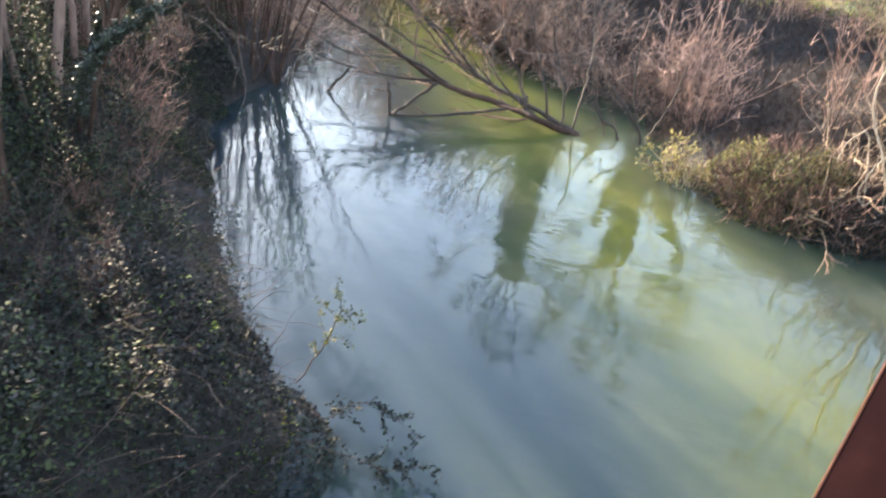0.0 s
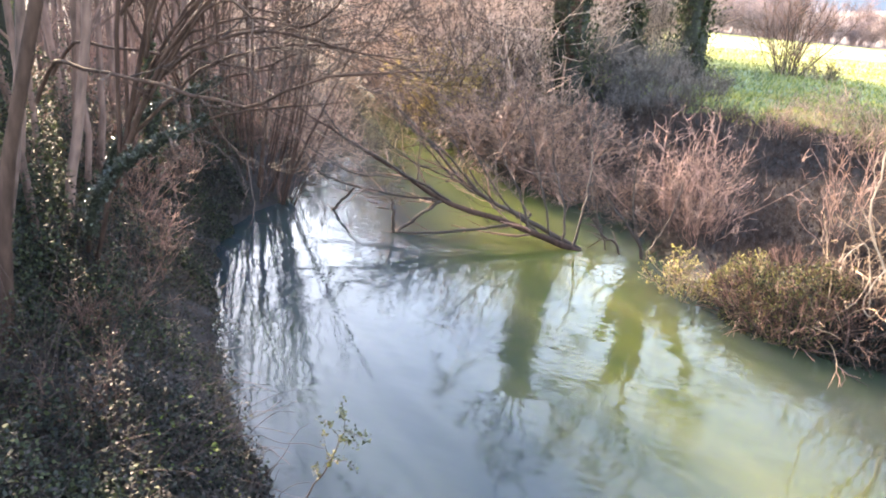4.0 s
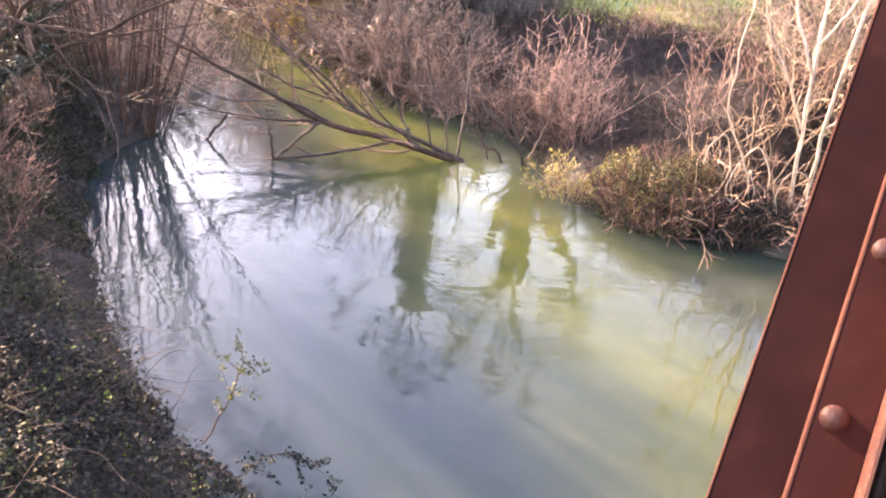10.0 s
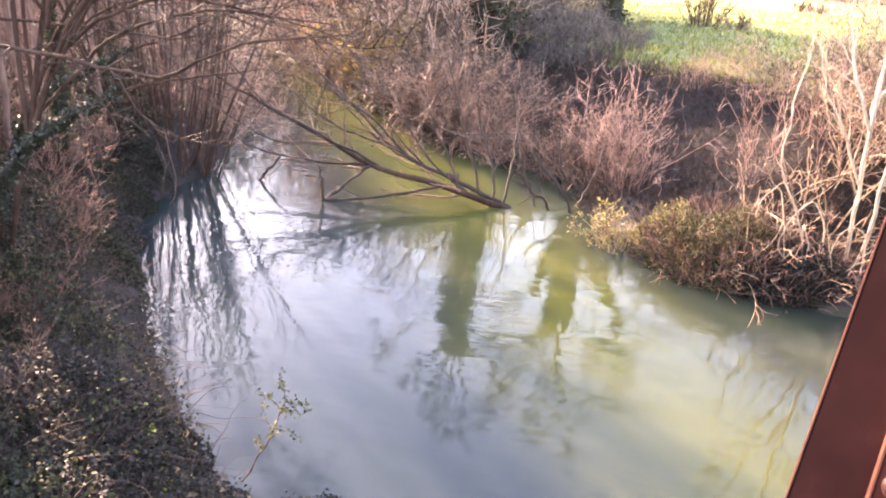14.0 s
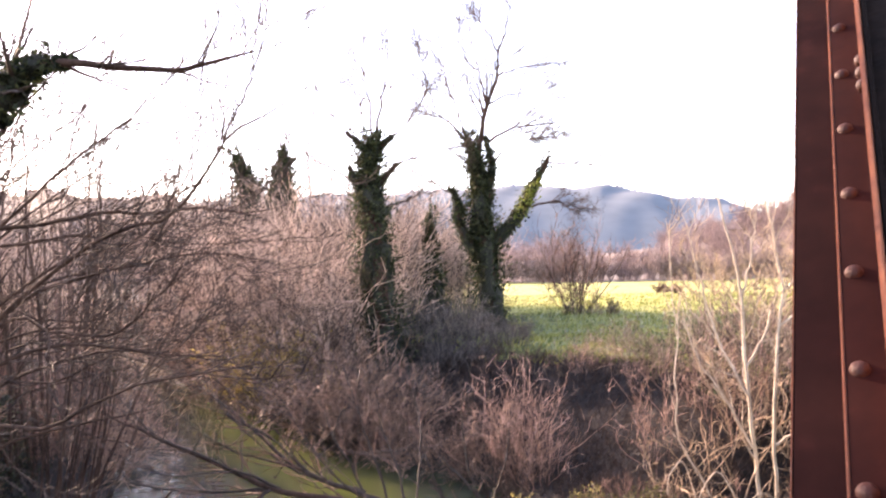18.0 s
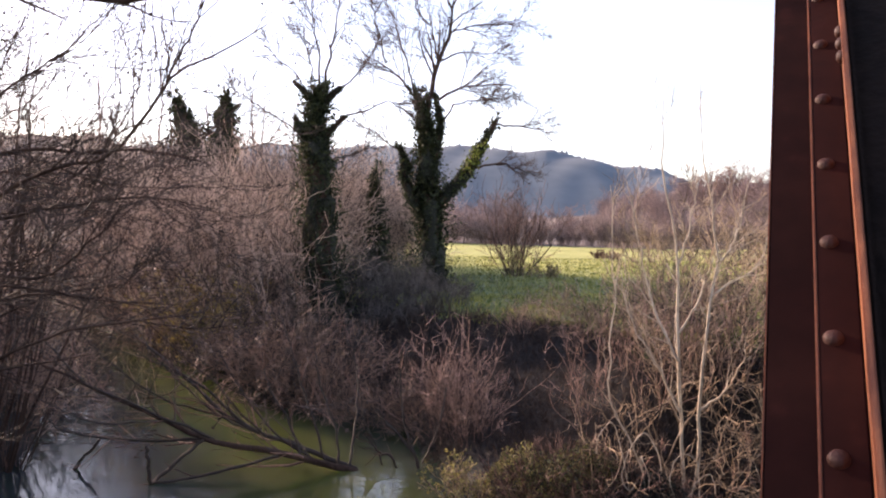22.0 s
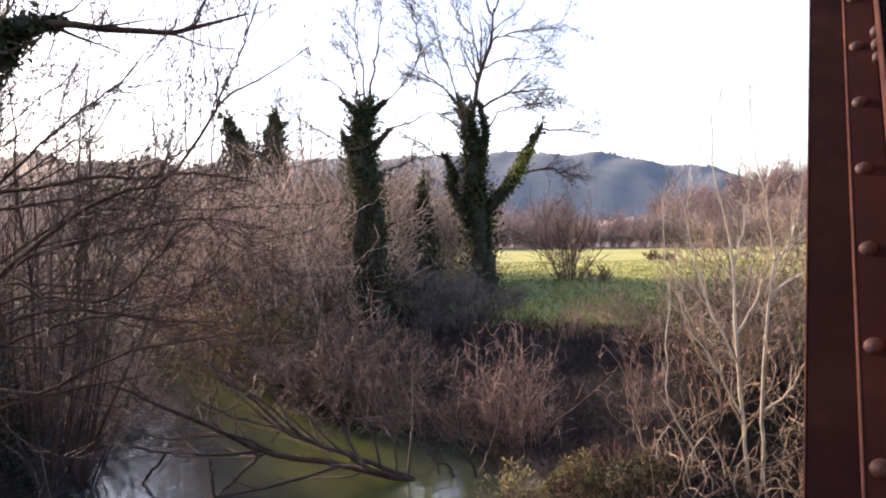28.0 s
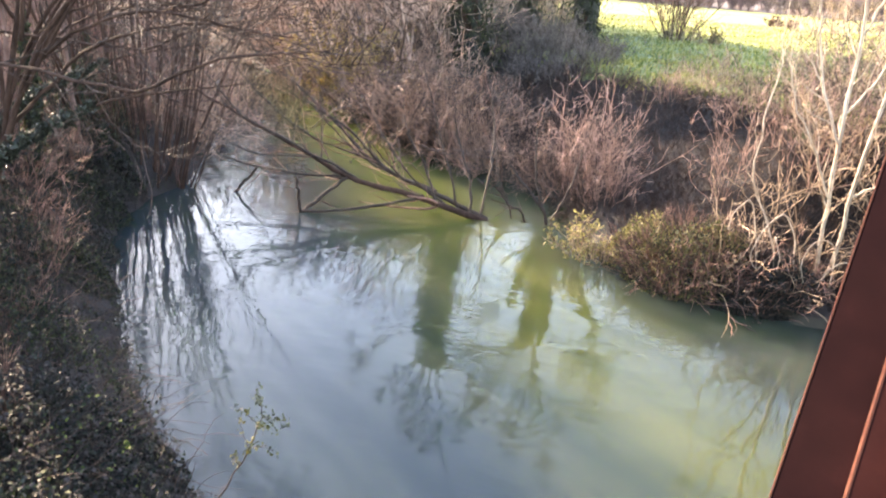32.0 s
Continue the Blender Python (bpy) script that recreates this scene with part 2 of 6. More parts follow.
def water_material():
    m = bpy.data.materials.new("murky_green_water")
    m.use_nodes = True
    n, l = m.node_tree.nodes, m.node_tree.links
    b = n["Principled BSDF"]
    b.inputs["Roughness"].default_value, b.inputs["IOR"].default_value = 0.03, 1.37
    b.subsurface_method = "BURLEY"
    b.inputs["Subsurface Weight"].default_value, b.inputs["Subsurface Scale"].default_value = 1.0, 0.8
    b.inputs["Subsurface Radius"].default_value = (0.8, 1.0, 0.5)
    co = n.new("ShaderNodeTexCoord")
    silt, ramp = n.new("ShaderNodeTexNoise"), n.new("ShaderNodeValToRGB")
    silt.inputs["Scale"].default_value, silt.inputs["Detail"].default_value, silt.inputs["Distortion"].default_value = 0.24, 4, 0.9
    l.new(co.outputs["Object"], silt.inputs["Vector"])
    # blue-dark end: shade and sky reflection painted in; olive end: silt in sun
    ramp.color_ramp.elements[0].position, ramp.color_ramp.elements[0].color = 0.34, (0.020, 0.032, 0.034, 1)
    ramp.color_ramp.elements[1].position, ramp.color_ramp.elements[1].color = 0.60, (0.075, 0.084, 0.024, 1)
    sun_axis, depth, body_tone = n.new("ShaderNodeVectorMath"), n.new("ShaderNodeMapRange"), n.new("ShaderNodeMath")
    sun_axis.operation, body_tone.operation = "DOT_PRODUCT", "ADD"       # near pool coloured as shaded, farther water as sunlit
    sun_axis.inputs[1].default_value = (1.0, 0.62, 0.0)
    l.new(co.outputs["Object"], sun_axis.inputs[0])
    depth.inputs[1].default_value, depth.inputs[2].default_value, depth.inputs[3].default_value, depth.inputs[4].default_value = 3.5, 6.2, -0.18, 0.06
    l.new(sun_axis.outputs["Value"], depth.inputs[0])
    even = n.new("ShaderNodeMath")          # the silt is fairly even
    even.operation = "MULTIPLY_ADD"
    even.inputs[1].default_value, even.inputs[2].default_value = 0.22, 0.41
    l.new(silt.outputs[0], even.inputs[0])
    l.new(even.outputs[0], body_tone.inputs[0])
    l.new(depth.outputs[0], body_tone.inputs[1])
    # body darkened towards the right bank, standing in for stronger sky reflection
    sky_side, both = n.new("ShaderNodeMapRange"), n.new("ShaderNodeMath")
    sky_side.inputs[1].default_value, sky_side.inputs[2].default_value, sky_side.inputs[3].default_value, sky_side.inputs[4].default_value = 7.1, 9.0, 0.0, -0.18
    l.new(sun_axis.outputs["Value"], sky_side.inputs[0])
    l.new(body_tone.outputs[0], both.inputs[0])
    l.new(sky_side.outputs[0], both.inputs[1])
    l.new(both.outputs[0], ramp.inputs[0])
    l.new(ramp.outputs[0], b.inputs["Base Color"])
    mp = n.new("ShaderNodeMapping")
    mp.inputs["Rotation"].default_value = (0, 0, radians(28))
    mp.inputs["Scale"].default_value = (1.0, 1.9, 1.0)
    l.new(co.outputs["Object"], mp.inputs[0])
    swell, ripple, calm = n.new("ShaderNodeTexNoise"), n.new("ShaderNodeTexNoise"), n.new("ShaderNodeTexNoise")
    swell.inputs["Scale"].default_value, swell.inputs["Detail"].default_value = 0.9, 2
    ripple.inputs["Scale"].default_value, ripple.inputs["Detail"].default_value = 4.2, 1.5
    calm.inputs["Scale"].default_value, calm.inputs["Detail"].default_value = 0.33, 2
    for q in (swell, ripple, calm):
        l.new(mp.outputs[0], q.inputs["Vector"])
    gate = n.new("ShaderNodeMapRange")
    gate.inputs[1].default_value, gate.inputs[2].default_value, gate.inputs[3].default_value, gate.inputs[4].default_value = 0.40, 0.68, 0.14, 0.95
    l.new(calm.outputs[0], gate.inputs[0])
    mul = n.new("ShaderNodeMath")
    mul.operation = "MULTIPLY"
    l.new(ripple.outputs[0], mul.inputs[0])
    l.new(gate.outputs[0], mul.inputs[1])
    add = n.new("ShaderNodeMath")
    add.operation = "MULTIPLY_ADD"
    add.inputs[1].default_value = 0.38
    l.new(mul.outputs[0], add.inputs[0])
    l.new(swell.outputs[0], add.inputs[2])
    fret, fine = n.new("ShaderNodeTexNoise"), n.new("ShaderNodeMath")       # small wind ripples where the water is not calm
    fret.inputs["Scale"].default_value, fret.inputs["Detail"].default_value = 13.0, 1.0
    l.new(mp.outputs[0], fret.inputs["Vector"])
    breeze, gust = n.new("ShaderNodeTexNoise"), n.new("ShaderNodeMapRange")
    breeze.inputs["Scale"].default_value, breeze.inputs["Detail"].default_value = 0.55, 2
    gust.inputs[1].default_value, gust.inputs[2].default_value, gust.inputs[3].default_value, gust.inputs[4].default_value = 0.50, 0.66, 0.0, 0.11
    l.new(co.outputs["Object"], breeze.inputs["Vector"])
    l.new(breeze.outputs[0], gust.inputs[0])
    fine.operation = "MULTIPLY_ADD"
    l.new(fret.outputs[0], fine.inputs[0])
    l.new(gust.outputs[0], fine.inputs[1])
    l.new(add.outputs[0], fine.inputs[2])
    bn = n.new("ShaderNodeBump")
    bn.inputs["Strength"].default_value, bn.inputs["Distance"].default_value = 0.26, 0.03
    l.new(fine.outputs[0], bn.inputs["Height"])
    l.new(bn.outputs[0], b.inputs["Normal"])
    return m


WATER = water_material()


# ---- mesh helpers ----
class Acc:
    """Gathers vertices and quads."""
    def __init__(self):
        self.v, self.f, self.n = [], [], 0

    def add(self, v, f):
        if len(v):
            self.v.append(np.asarray(v, float).reshape(-1, 3))
            self.f.append(np.asarray(f, int).reshape(-1, 4) + self.n)
            self.n += len(self.v[-1])
        return self


def quads(name, v, f, smooth=True):
    me = bpy.data.meshes.new(name)
    v, f = np.ascontiguousarray(v, np.float32), np.ascontiguousarray(f, np.int32)
    me.vertices.add(len(v))
    me.vertices.foreach_set("co", v.ravel())
    me.loops.add(f.size)
    me.loops.foreach_set("vertex_index", f.ravel())
    me.polygons.add(len(f))
    me.polygons.foreach_set("loop_start", np.arange(0, f.size, 4, dtype=np.int32))
    me.polygons.foreach_set("use_smooth", np.full(len(f), smooth))
    me.update(calc_edges=True)
    return me


def part(name, shape, mat, parent=None, label="", smooth=True):
    """One mesh object from an Acc or a bmesh, under a thing or a part."""
    if isinstance(shape, Acc):
        me = quads(name, np.concatenate(shape.v), np.concatenate(shape.f), smooth)
    else:
        me = bpy.data.meshes.new(name)
        shape.to_mesh(me)
        shape.free()
    me.materials.append(mat)
    ob = new(name, me)
    ob.parent = parent
    return tagged(ob, label)


def thing(name, at, label, category, group="", kind=""):
    ob = new(name)
    ob.location = at
    return tagged(ob, label, category, group, kind)


def unit(a):
    return a / np.maximum(np.linalg.norm(a, axis=-1, keepdims=True), 1e-9)


def tubes(P, R, k=4):
    """Tapered tubes along N polylines of n points."""
    P, R = np.asarray(P, float), np.asarray(R, float)
    if P.ndim == 2:
        P, R = P[None], R[None]
    N, n, _ = P.shape
    T = unit(np.gradient(P, axis=1))
    ref = np.where(np.abs(T[:, :1, 2:]) > 0.85, np.array([1.0, 0, 0]), np.array([0, 0, 1.0]))
    A = unit(np.cross(T, np.broadcast_to(ref, T.shape)))
    B = np.cross(T, A)
    ang = np.arange(k) * 2 * np.pi / k
    V = P[:, :, None] + R[:, :, None, None] * (np.cos(ang)[:, None] * A[:, :, None] + np.sin(ang)[:, None] * B[:, :, None])
    i = (np.arange(N) * n * k)[:, None, None] + (np.arange(n - 1) * k)[None, :, None]
    j, j2 = np.arange(k)[None, None], ((np.arange(k) + 1) % k)[None, None]
    F = np.stack([i + j, i + j2, i + k + j2, i + k + j], -1)
    return V.reshape(-1, 3), F.reshape(-1, 4)


def spline(ctrl, n):
    """A smooth line of n points through control points."""
    c = np.asarray(ctrl, float)
    c = np.vstack([2 * c[0] - c[1], c, 2 * c[-1] - c[-2]])
    s = np.linspace(0, len(c) - 3 - 1e-6, n)
    i = s.astype(int)
    u = (s - i)[:, None]
    a, b, d, e = c[i], c[i + 1], c[i + 2], c[i + 3]
    return 0.5 * (2 * b + (d - a) * u + (2 * a - 5 * b + 4 * d - e) * u ** 2 + (3 * b - a - 3 * d + e) * u ** 3)


def limb(rng, ctrl, r0, r1, n=14, wob=0.02):
    P = spline(ctrl, n)
    P[1:-1] += rng.normal(0, wob, (n - 2, 3))
    return P, np.linspace(1, 0, n) ** 0.8 * (r0 - r1) + r1


def grow(rng, P, R, per, length, n=5, t0=0.25, t1=1.0, angle=(25, 60), up=0.08, wob=0.14, rk=0.6, rmin=0.002, taper=0.25):
    """Child branches on N parent branches, `per` on each."""
    P, R = np.asarray(P, float), np.asarray(R, float)
    if P.ndim == 2:
        P, R = P[None], R[None]
    N, m, _ = P.shape
    q = np.repeat(np.arange(N), per)
    t = rng.uniform(t0, t1, len(q)) * (m - 1)
    i = np.minimum(t.astype(int), m - 2)
    u = (t - i)[:, None]
    base = P[q, i] * (1 - u) + P[q, i + 1] * u
    T = unit(P[q, i + 1] - P[q, i])
    rad = R[q, i] * (1 - u[:, 0]) + R[q, i + 1] * u[:, 0]
    v = rng.normal(size=T.shape)
    v = unit(v - (v * T).sum(1, keepdims=True) * T)
    a = np.radians(rng.uniform(*angle, len(q)))[:, None]
    d = np.cos(a) * T + np.sin(a) * v
    L = length * rng.uniform(0.55, 1.25, len(q)) * (1.15 - 0.5 * t / (m - 1))
    out = [base]
    for _ in range(n - 1):
        d = unit(d + rng.normal(0, wob, d.shape) + np.array([0, 0, up]))
        out.append(out[-1] + d * (L / (n - 1))[:, None])
    r = np.maximum(rad * rk, rmin)[:, None] * np.linspace(1, taper, n)[None]
    return np.stack(out, 1), np.maximum(r, rmin * 0.6)


def leaves(rng, C, size, upness=0.5, droop=None):
    """Small folded leaf blades at the places C."""
    N = len(C)
    nrm = unit(rng.normal(size=(N, 3)) + np.array([0, 0, upness * 2]))
    d = unit(np.cross(nrm, rng.normal(size=(N, 3))))
    w = np.cross(nrm, d)
    s = (size * rng.uniform(0.5, 1.3, N))[:, None]
    V = np.stack([C - d * s * 0.5, C + w * s * 0.31 + nrm * s * 0.13, C + d * s * 0.55, C - w * s * 0.31 + nrm * s * 0.13], 1)
    return V.reshape(-1, 3), np.arange(4 * N).reshape(N, 4)


def box(bm, a, b):
    """A box from corner a to corner b."""
    r = bmesh.ops.create_cube(bm, size=1)
    a, b = Vector(a), Vector(b)
    bmesh.ops.transform(bm, matrix=Matrix.Translation((a + b) / 2) @ Matrix.Diagonal((*(b - a), 1)), verts=r["verts"])
    return r["verts"]


# ---- ground and river ----
LEFT_BANK = [(6, -70), (1, -40), (-2.0, -15), (-2.6, -4), (-2.5, 1), (-2.3, 3.6), (-2.6, 4.7), (-3.5, 5.6), (-4.9, 7.0), (-6.2, 8.7), (-7.2, 10.0), (-8.1, 11.6), (-8.4, 13.2), (-8.3, 14.4), (-8.9, 16.2),
             (-10.8, 20), (-14.0, 25.5), (-21, 35), (-37, 47), (-70, 62), (-140, 90)]
RIGHT_BANK = [(-140, 106), (-70, 76), (-40, 59), (-24, 44), (-15, 32.6), (-10.6, 28.6), (-7.0, 24.6), (-4.8, 21.4), (-3.0, 19.3), (-1.6, 18.3), (-0.5, 17.5), (0.1, 16.2), (0.3, 15.0), (0.8, 13.8), (1.6, 12.6), (2.6, 12.0), (4.4, 11.7), (7.5, 11.6), (11, 10), (13.5, 4),
              (14.5, -6), (17, -20), (22, -40), (28, -70)]


def seg_dist(X, Y, line):
    best = np.full(X.shape, 1e9)
    for (ax, ay), (bx, by) in zip(line[:-1], line[1:]):
        dx, dy = bx - ax, by - ay
        t = np.clip(((X - ax) * dx + (Y - ay) * dy) / (dx * dx + dy * dy), 0, 1)
        best = np.minimum(best, np.hypot(X - ax - t * dx, Y - ay - t * dy))
    return best


def inside(X, Y, poly):
    r = np.zeros(X.shape, bool)
    for (ax, ay), (bx, by) in zip(poly, poly[1:] + poly[:1]):
        hit = ((ay > Y) != (by > Y)) & (X < (bx - ax) * (Y - ay) / (by - ay + 1e-12) + ax)
        r ^= hit
    return r


def ripple(X, Y, s):
    return (np.sin(X * s + 1.3 * np.sin(Y * s * 0.7)) * np.cos(Y * s * 1.1 + 0.8 * np.sin(X * s * 0.9 + 2)))


def smooth(t):
    t = np.clip(t, 0, 1)
    return t * t * (3 - 2 * t)


def height(X, Y):
    """The lie of the land, the water's surface at 0; also how far from the right bank, with left-bank land at -1."""
    X, Y = np.asarray(X, float), np.asarray(Y, float)
    dl, dr = seg_dist(X, Y, LEFT_BANK), seg_dist(X, Y, RIGHT_BANK)
    river = inside(X, Y, LEFT_BANK + RIGHT_BANK)
    rough = 0.10 * ripple(X, Y, 0.9) + 0.05 * ripple(X, Y, 2.7)
    bed = -1.3 * smooth(np.minimum(dl, dr) / 2.2) - 0.05
    right = 0.10 + 0.4 * smooth(dr / 1.2) + 1.85 * smooth((dr - 1.5) / 3.7) + 0.25 * smooth((dr - 8) / 30) + rough * np.clip(dr / 2, 0, 1) * (1 - 0.6 * smooth((dr - 8) / 4))
    far = np.hypot(X, Y)
    rise = smooth((X - 26) / 60) * smooth((far - 70) / 160) * 11
    right = right + rise
    left = 0.05 + 0.75 * smooth(dl / 1.0) + 0.9 * smooth((dl - 0.6) / 4.5) + rough * np.clip(dl / 1.5, 0, 1) + 2.5 * smooth((dl - 25) / 80)
    on_right = (dr < dl)
    z = np.where(river, bed, np.where(on_right, right, left))
    return z, np.where(river, -2, np.where(on_right, dr, -1))


def axis(lo, hi, step, reach):
    mid = np.arange(lo, hi + step / 2, step)
    g = np.geomspace(step * 1.6, reach, 26)
    return np.concatenate([lo - g[::-1], mid, hi + g])


gx, gy = axis(-22, 22, 0.45, 2600), axis(-8, 52, 0.45, 2600)
GX, GY = np.meshgrid(gx, gy)
GZ, GD = height(GX, GY)
nx, ny = len(gx), len(gy)
ii = (np.arange(ny - 1) * nx)[:, None] + np.arange(nx - 1)[None]
gf = np.stack([ii, ii + 1, ii + 1 + nx, ii + nx], -1).reshape(-1, 4)
gm = quads("ground", np.stack([GX, GY, GZ], -1).reshape(-1, 3), gf)
for m in (SOIL, GRASS, BED, FIELD, HILL_NEAR):
    gm.materials.append(m)
jit = 1.2 * ripple(GX, GY, 1.7)
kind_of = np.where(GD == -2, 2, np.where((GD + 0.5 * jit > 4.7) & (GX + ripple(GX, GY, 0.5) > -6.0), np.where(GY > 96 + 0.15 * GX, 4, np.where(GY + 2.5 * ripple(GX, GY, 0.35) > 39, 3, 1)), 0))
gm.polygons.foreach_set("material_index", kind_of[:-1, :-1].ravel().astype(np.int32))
ground = tagged(new("ground", gm), "brown leaf-littered river banks and bright green winter meadow", "ground", kind="structure")

wa = Acc()
wx, wy = np.linspace(-150, 40, 60), np.linspace(-72, 112, 60)
WX, WY = np.meshgrid(wx, wy)
wi = (np.arange(59) * 60)[:, None] + np.arange(59)[None]
wa.add(np.stack([WX, WY, WX * 0], -1), np.stack([wi, wi + 1, wi + 61, wi + 60], -1))
water = part("water", wa, WATER)
tagged(water, "slow murky green river reflecting pale sky and stems", "river", kind="structure")


def zat(x, y):
    return float(height(np.array([x]), np.array([y]))[0][0])


# ---- hills, far fields ----
def ridge(name, label, mat, dist, profile, rough, seed, depth=260):
    """A long hillside whose skyline follows (azimuth, elevation) in degrees as seen from the river."""
    rng = np.random.default_rng(seed)
    az = np.radians(np.arange(profile[0][0], profile[-1][0], 0.12))
    el = np.radians(np.interp(np.degrees(az), *zip(*profile)))
    rows = 16
    V = []
    for r in range(rows):
        t = r / (rows - 1)
        d = dist - depth * (1 - t)
        top = dist * np.tan(el) + 5
        z = 1.5 + (top - 1.5) * (1 - (1 - t) ** 1.6)
        z = z + rough * (t > 0.9) * rng.normal(0, 1.0, len(az)) + rough * 3 * t * ripple(np.degrees(az) * 0.9, np.full(len(az), r * 0.35), 1.0)
        V.append(np.stack([np.sin(az) * d, np.cos(az) * d, z], -1))
    V.append(np.stack([np.sin(az) * (dist + 80), np.cos(az) * (dist + 80), np.full(len(az), -5.0)], -1))
    n = len(az)
    k = (np.arange(rows) * n)[:, None] + np.arange(n - 1)[None]
    a = Acc().add(np.concatenate(V), np.stack([k, k + 1, k + 1 + n, k + n], -1))
    return tagged(part(name, a, mat), label, "hill", kind="structure")


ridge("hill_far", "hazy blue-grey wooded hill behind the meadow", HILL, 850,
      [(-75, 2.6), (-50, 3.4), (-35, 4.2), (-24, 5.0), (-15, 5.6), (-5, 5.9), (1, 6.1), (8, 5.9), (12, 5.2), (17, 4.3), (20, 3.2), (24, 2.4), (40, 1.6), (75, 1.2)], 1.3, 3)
ridge("hill_right", "brown wooded slope rising beyond the meadow", HILL_NEAR, 330,
      [(9, 0.2), (12, 0.9), (15, 1.9), (18, 2.9), (21, 3.2), (25, 3.4), (40, 3.6), (70, 2.5)], 0.7, 5, depth=110)
ridge("hill_left", "brown wooded slope behind the river trees", HILL_NEAR, 260,
      [(-85, 3.6), (-55, 4.6), (-35, 5.2), (-24, 5.1), (-16, 4.3), (-8, 2.8), (-3, 0.5)], 0.8, 7, depth=120)


# ---- trees and shrubs ----
def shrub(name, seed, stems, h, spread, mats, label, lean=(0, 0), stem_r=0.019, per=(5, 2), sub=(0.4, 0.2), wob=0.12, up=0.10, leafy=None, base_r=0.25, category="shrub", fine=0.008, split=True):
    """A many-stemmed bush: stems, side branches and twigs as separate meshes."""
    rng = np.random.default_rng(seed)
    ob = thing(name, (0, 0, 0), label, category)
    a = rng.uniform(0, 2 * np.pi, stems)
    tilt = np.abs(rng.normal(0, spread, stems))
    d = unit(np.stack([np.cos(a) * tilt + lean[0], np.sin(a) * tilt + lean[1], np.ones(stems)], -1))
    L = h * rng.uniform(0.55, 1.1, stems)
    p = np.stack([np.cos(a), np.sin(a), a * 0], -1) * (base_r * rng.uniform(0, 1, stems) ** 0.5)[:, None] - [0, 0, 0.15]
    pts = [p]
    n = 8
    for s in range(n - 1):
        d = unit(d + rng.normal(0, wob, d.shape) + [0, 0, up])
        pts.append(pts[-1] + d * (L / (n - 1))[:, None])
    P = np.stack(pts, 1)
    R = stem_r * rng.uniform(0.6, 1.3, stems)[:, None] * np.linspace(1, 0.22, n)[None]
    if split:
        for i in range(stems):
            part("stem", Acc().add(*tubes(P[i], R[i], 4)), mats[0], ob)
    else:
        tagged(part("stem_bundle", Acc().add(*tubes(P, R, 4)), mats[0], ob), kind="stuff")
    P2, R2 = grow(rng, P, R, per[0], h * sub[0], 5, 0.2, 1.0, up=up, wob=wob * 1.2, rmin=fine * 1.3)
    P3, R3 = grow(rng, P2, R2, per[1], h * sub[1], 4, 0.15, 1.0, up=up, wob=wob * 1.5, rmin=fine)
    tagged(part("twigwork", Acc().add(*tubes(P2, R2, 3)).add(*tubes(P3, R3, 3)), mats[1], ob), kind="stuff")
    if leafy:
        mat, count, size = leafy
        c = P3[:, 1:].reshape(-1, 3)
        c = c[rng.integers(0, len(c), count)] + rng.normal(0, size * 0.4, (count, 3))
        tagged(part("foliage", Acc().add(*leaves(rng, c, size)), mat, ob), kind="stuff")
    return ob


def place(ob, x, y, s=1.0, turn=0.0, sink=0.05, z=None, lean=(0, 0)):
    ob.matrix_basis = pose(x, y, (zat(x, y) if z is None else z) - sink, lean[0], lean[1], turn) @ Matrix.Scale(s, 4)
    return ob


def again(ob, x, y, s=1.0, turn=0.0, sink=0.05, lean=(0, 0), label=""):
    c = copy_thing(ob, Matrix())
    place(c, x, y, s, turn, sink, None, lean)
    return tagged(c, label)


def ivy_leaves(rng, ctrl, radius, count, size, acc_core, acc_leaf, n=20):
    """Ivy wrapped round a line: a ragged body in inner-shade colour and loose leaves outside it."""
    P = spline(ctrl, n)
    R = np.interp(np.linspace(0, 1, n), np.linspace(0, 1, len(radius)), radius)
    k = 10
    V, F = tubes(P, R * 0.46, k)
    V = V + rng.normal(0, 0.17, V.shape) * np.repeat(R, k)[:, None]
    acc_core.add(V, F)
    t = rng.uniform(0, n - 1.001, count)
    i = t.astype(int)
    c = P[i] + (P[i + 1] - P[i]) * (t - i)[:, None]
    v = unit(rng.normal(size=c.shape))
    th = np.arctan2(v[:, 1], v[:, 0])
    rr = np.interp(t, np.arange(n), R) * (0.45 + 0.55 * rng.uniform(0, 1, count) ** 1.4) * (1 + 0.24 * np.sin(t * 2.1 + 3 * th) + 0.22 * np.sin(t * 4.7 - 4 * th + 1) + 0.14 * np.sin(t * 9.0 + 5 * th))
    c = c + v * rr[:, None]
    acc_leaf.add(*leaves(rng, c, size, 0.35))
    tufts = max(5, count // 70)
    Q, _ = grow(rng, P, R * 0.01, tufts, float(np.mean(R)) * 1.55, 6, 0.08, 1.0, (30, 85), 0.16, 0.2)
    w = rng.integers(0, len(Q), tufts * 22)
    s = rng.uniform(0.3, 1.0, len(w)) ** 0.7 * 4.99
    k = s.astype(int)
    q = Q[w, k] + (Q[w, k + 1] - Q[w, k]) * (s - k)[:, None] + rng.normal(0, size * 0.45, (len(w), 3)) * (1.3 - s / 5)[:, None]
    acc_leaf.add(*leaves(rng, q, size * 0.9, 0.35))


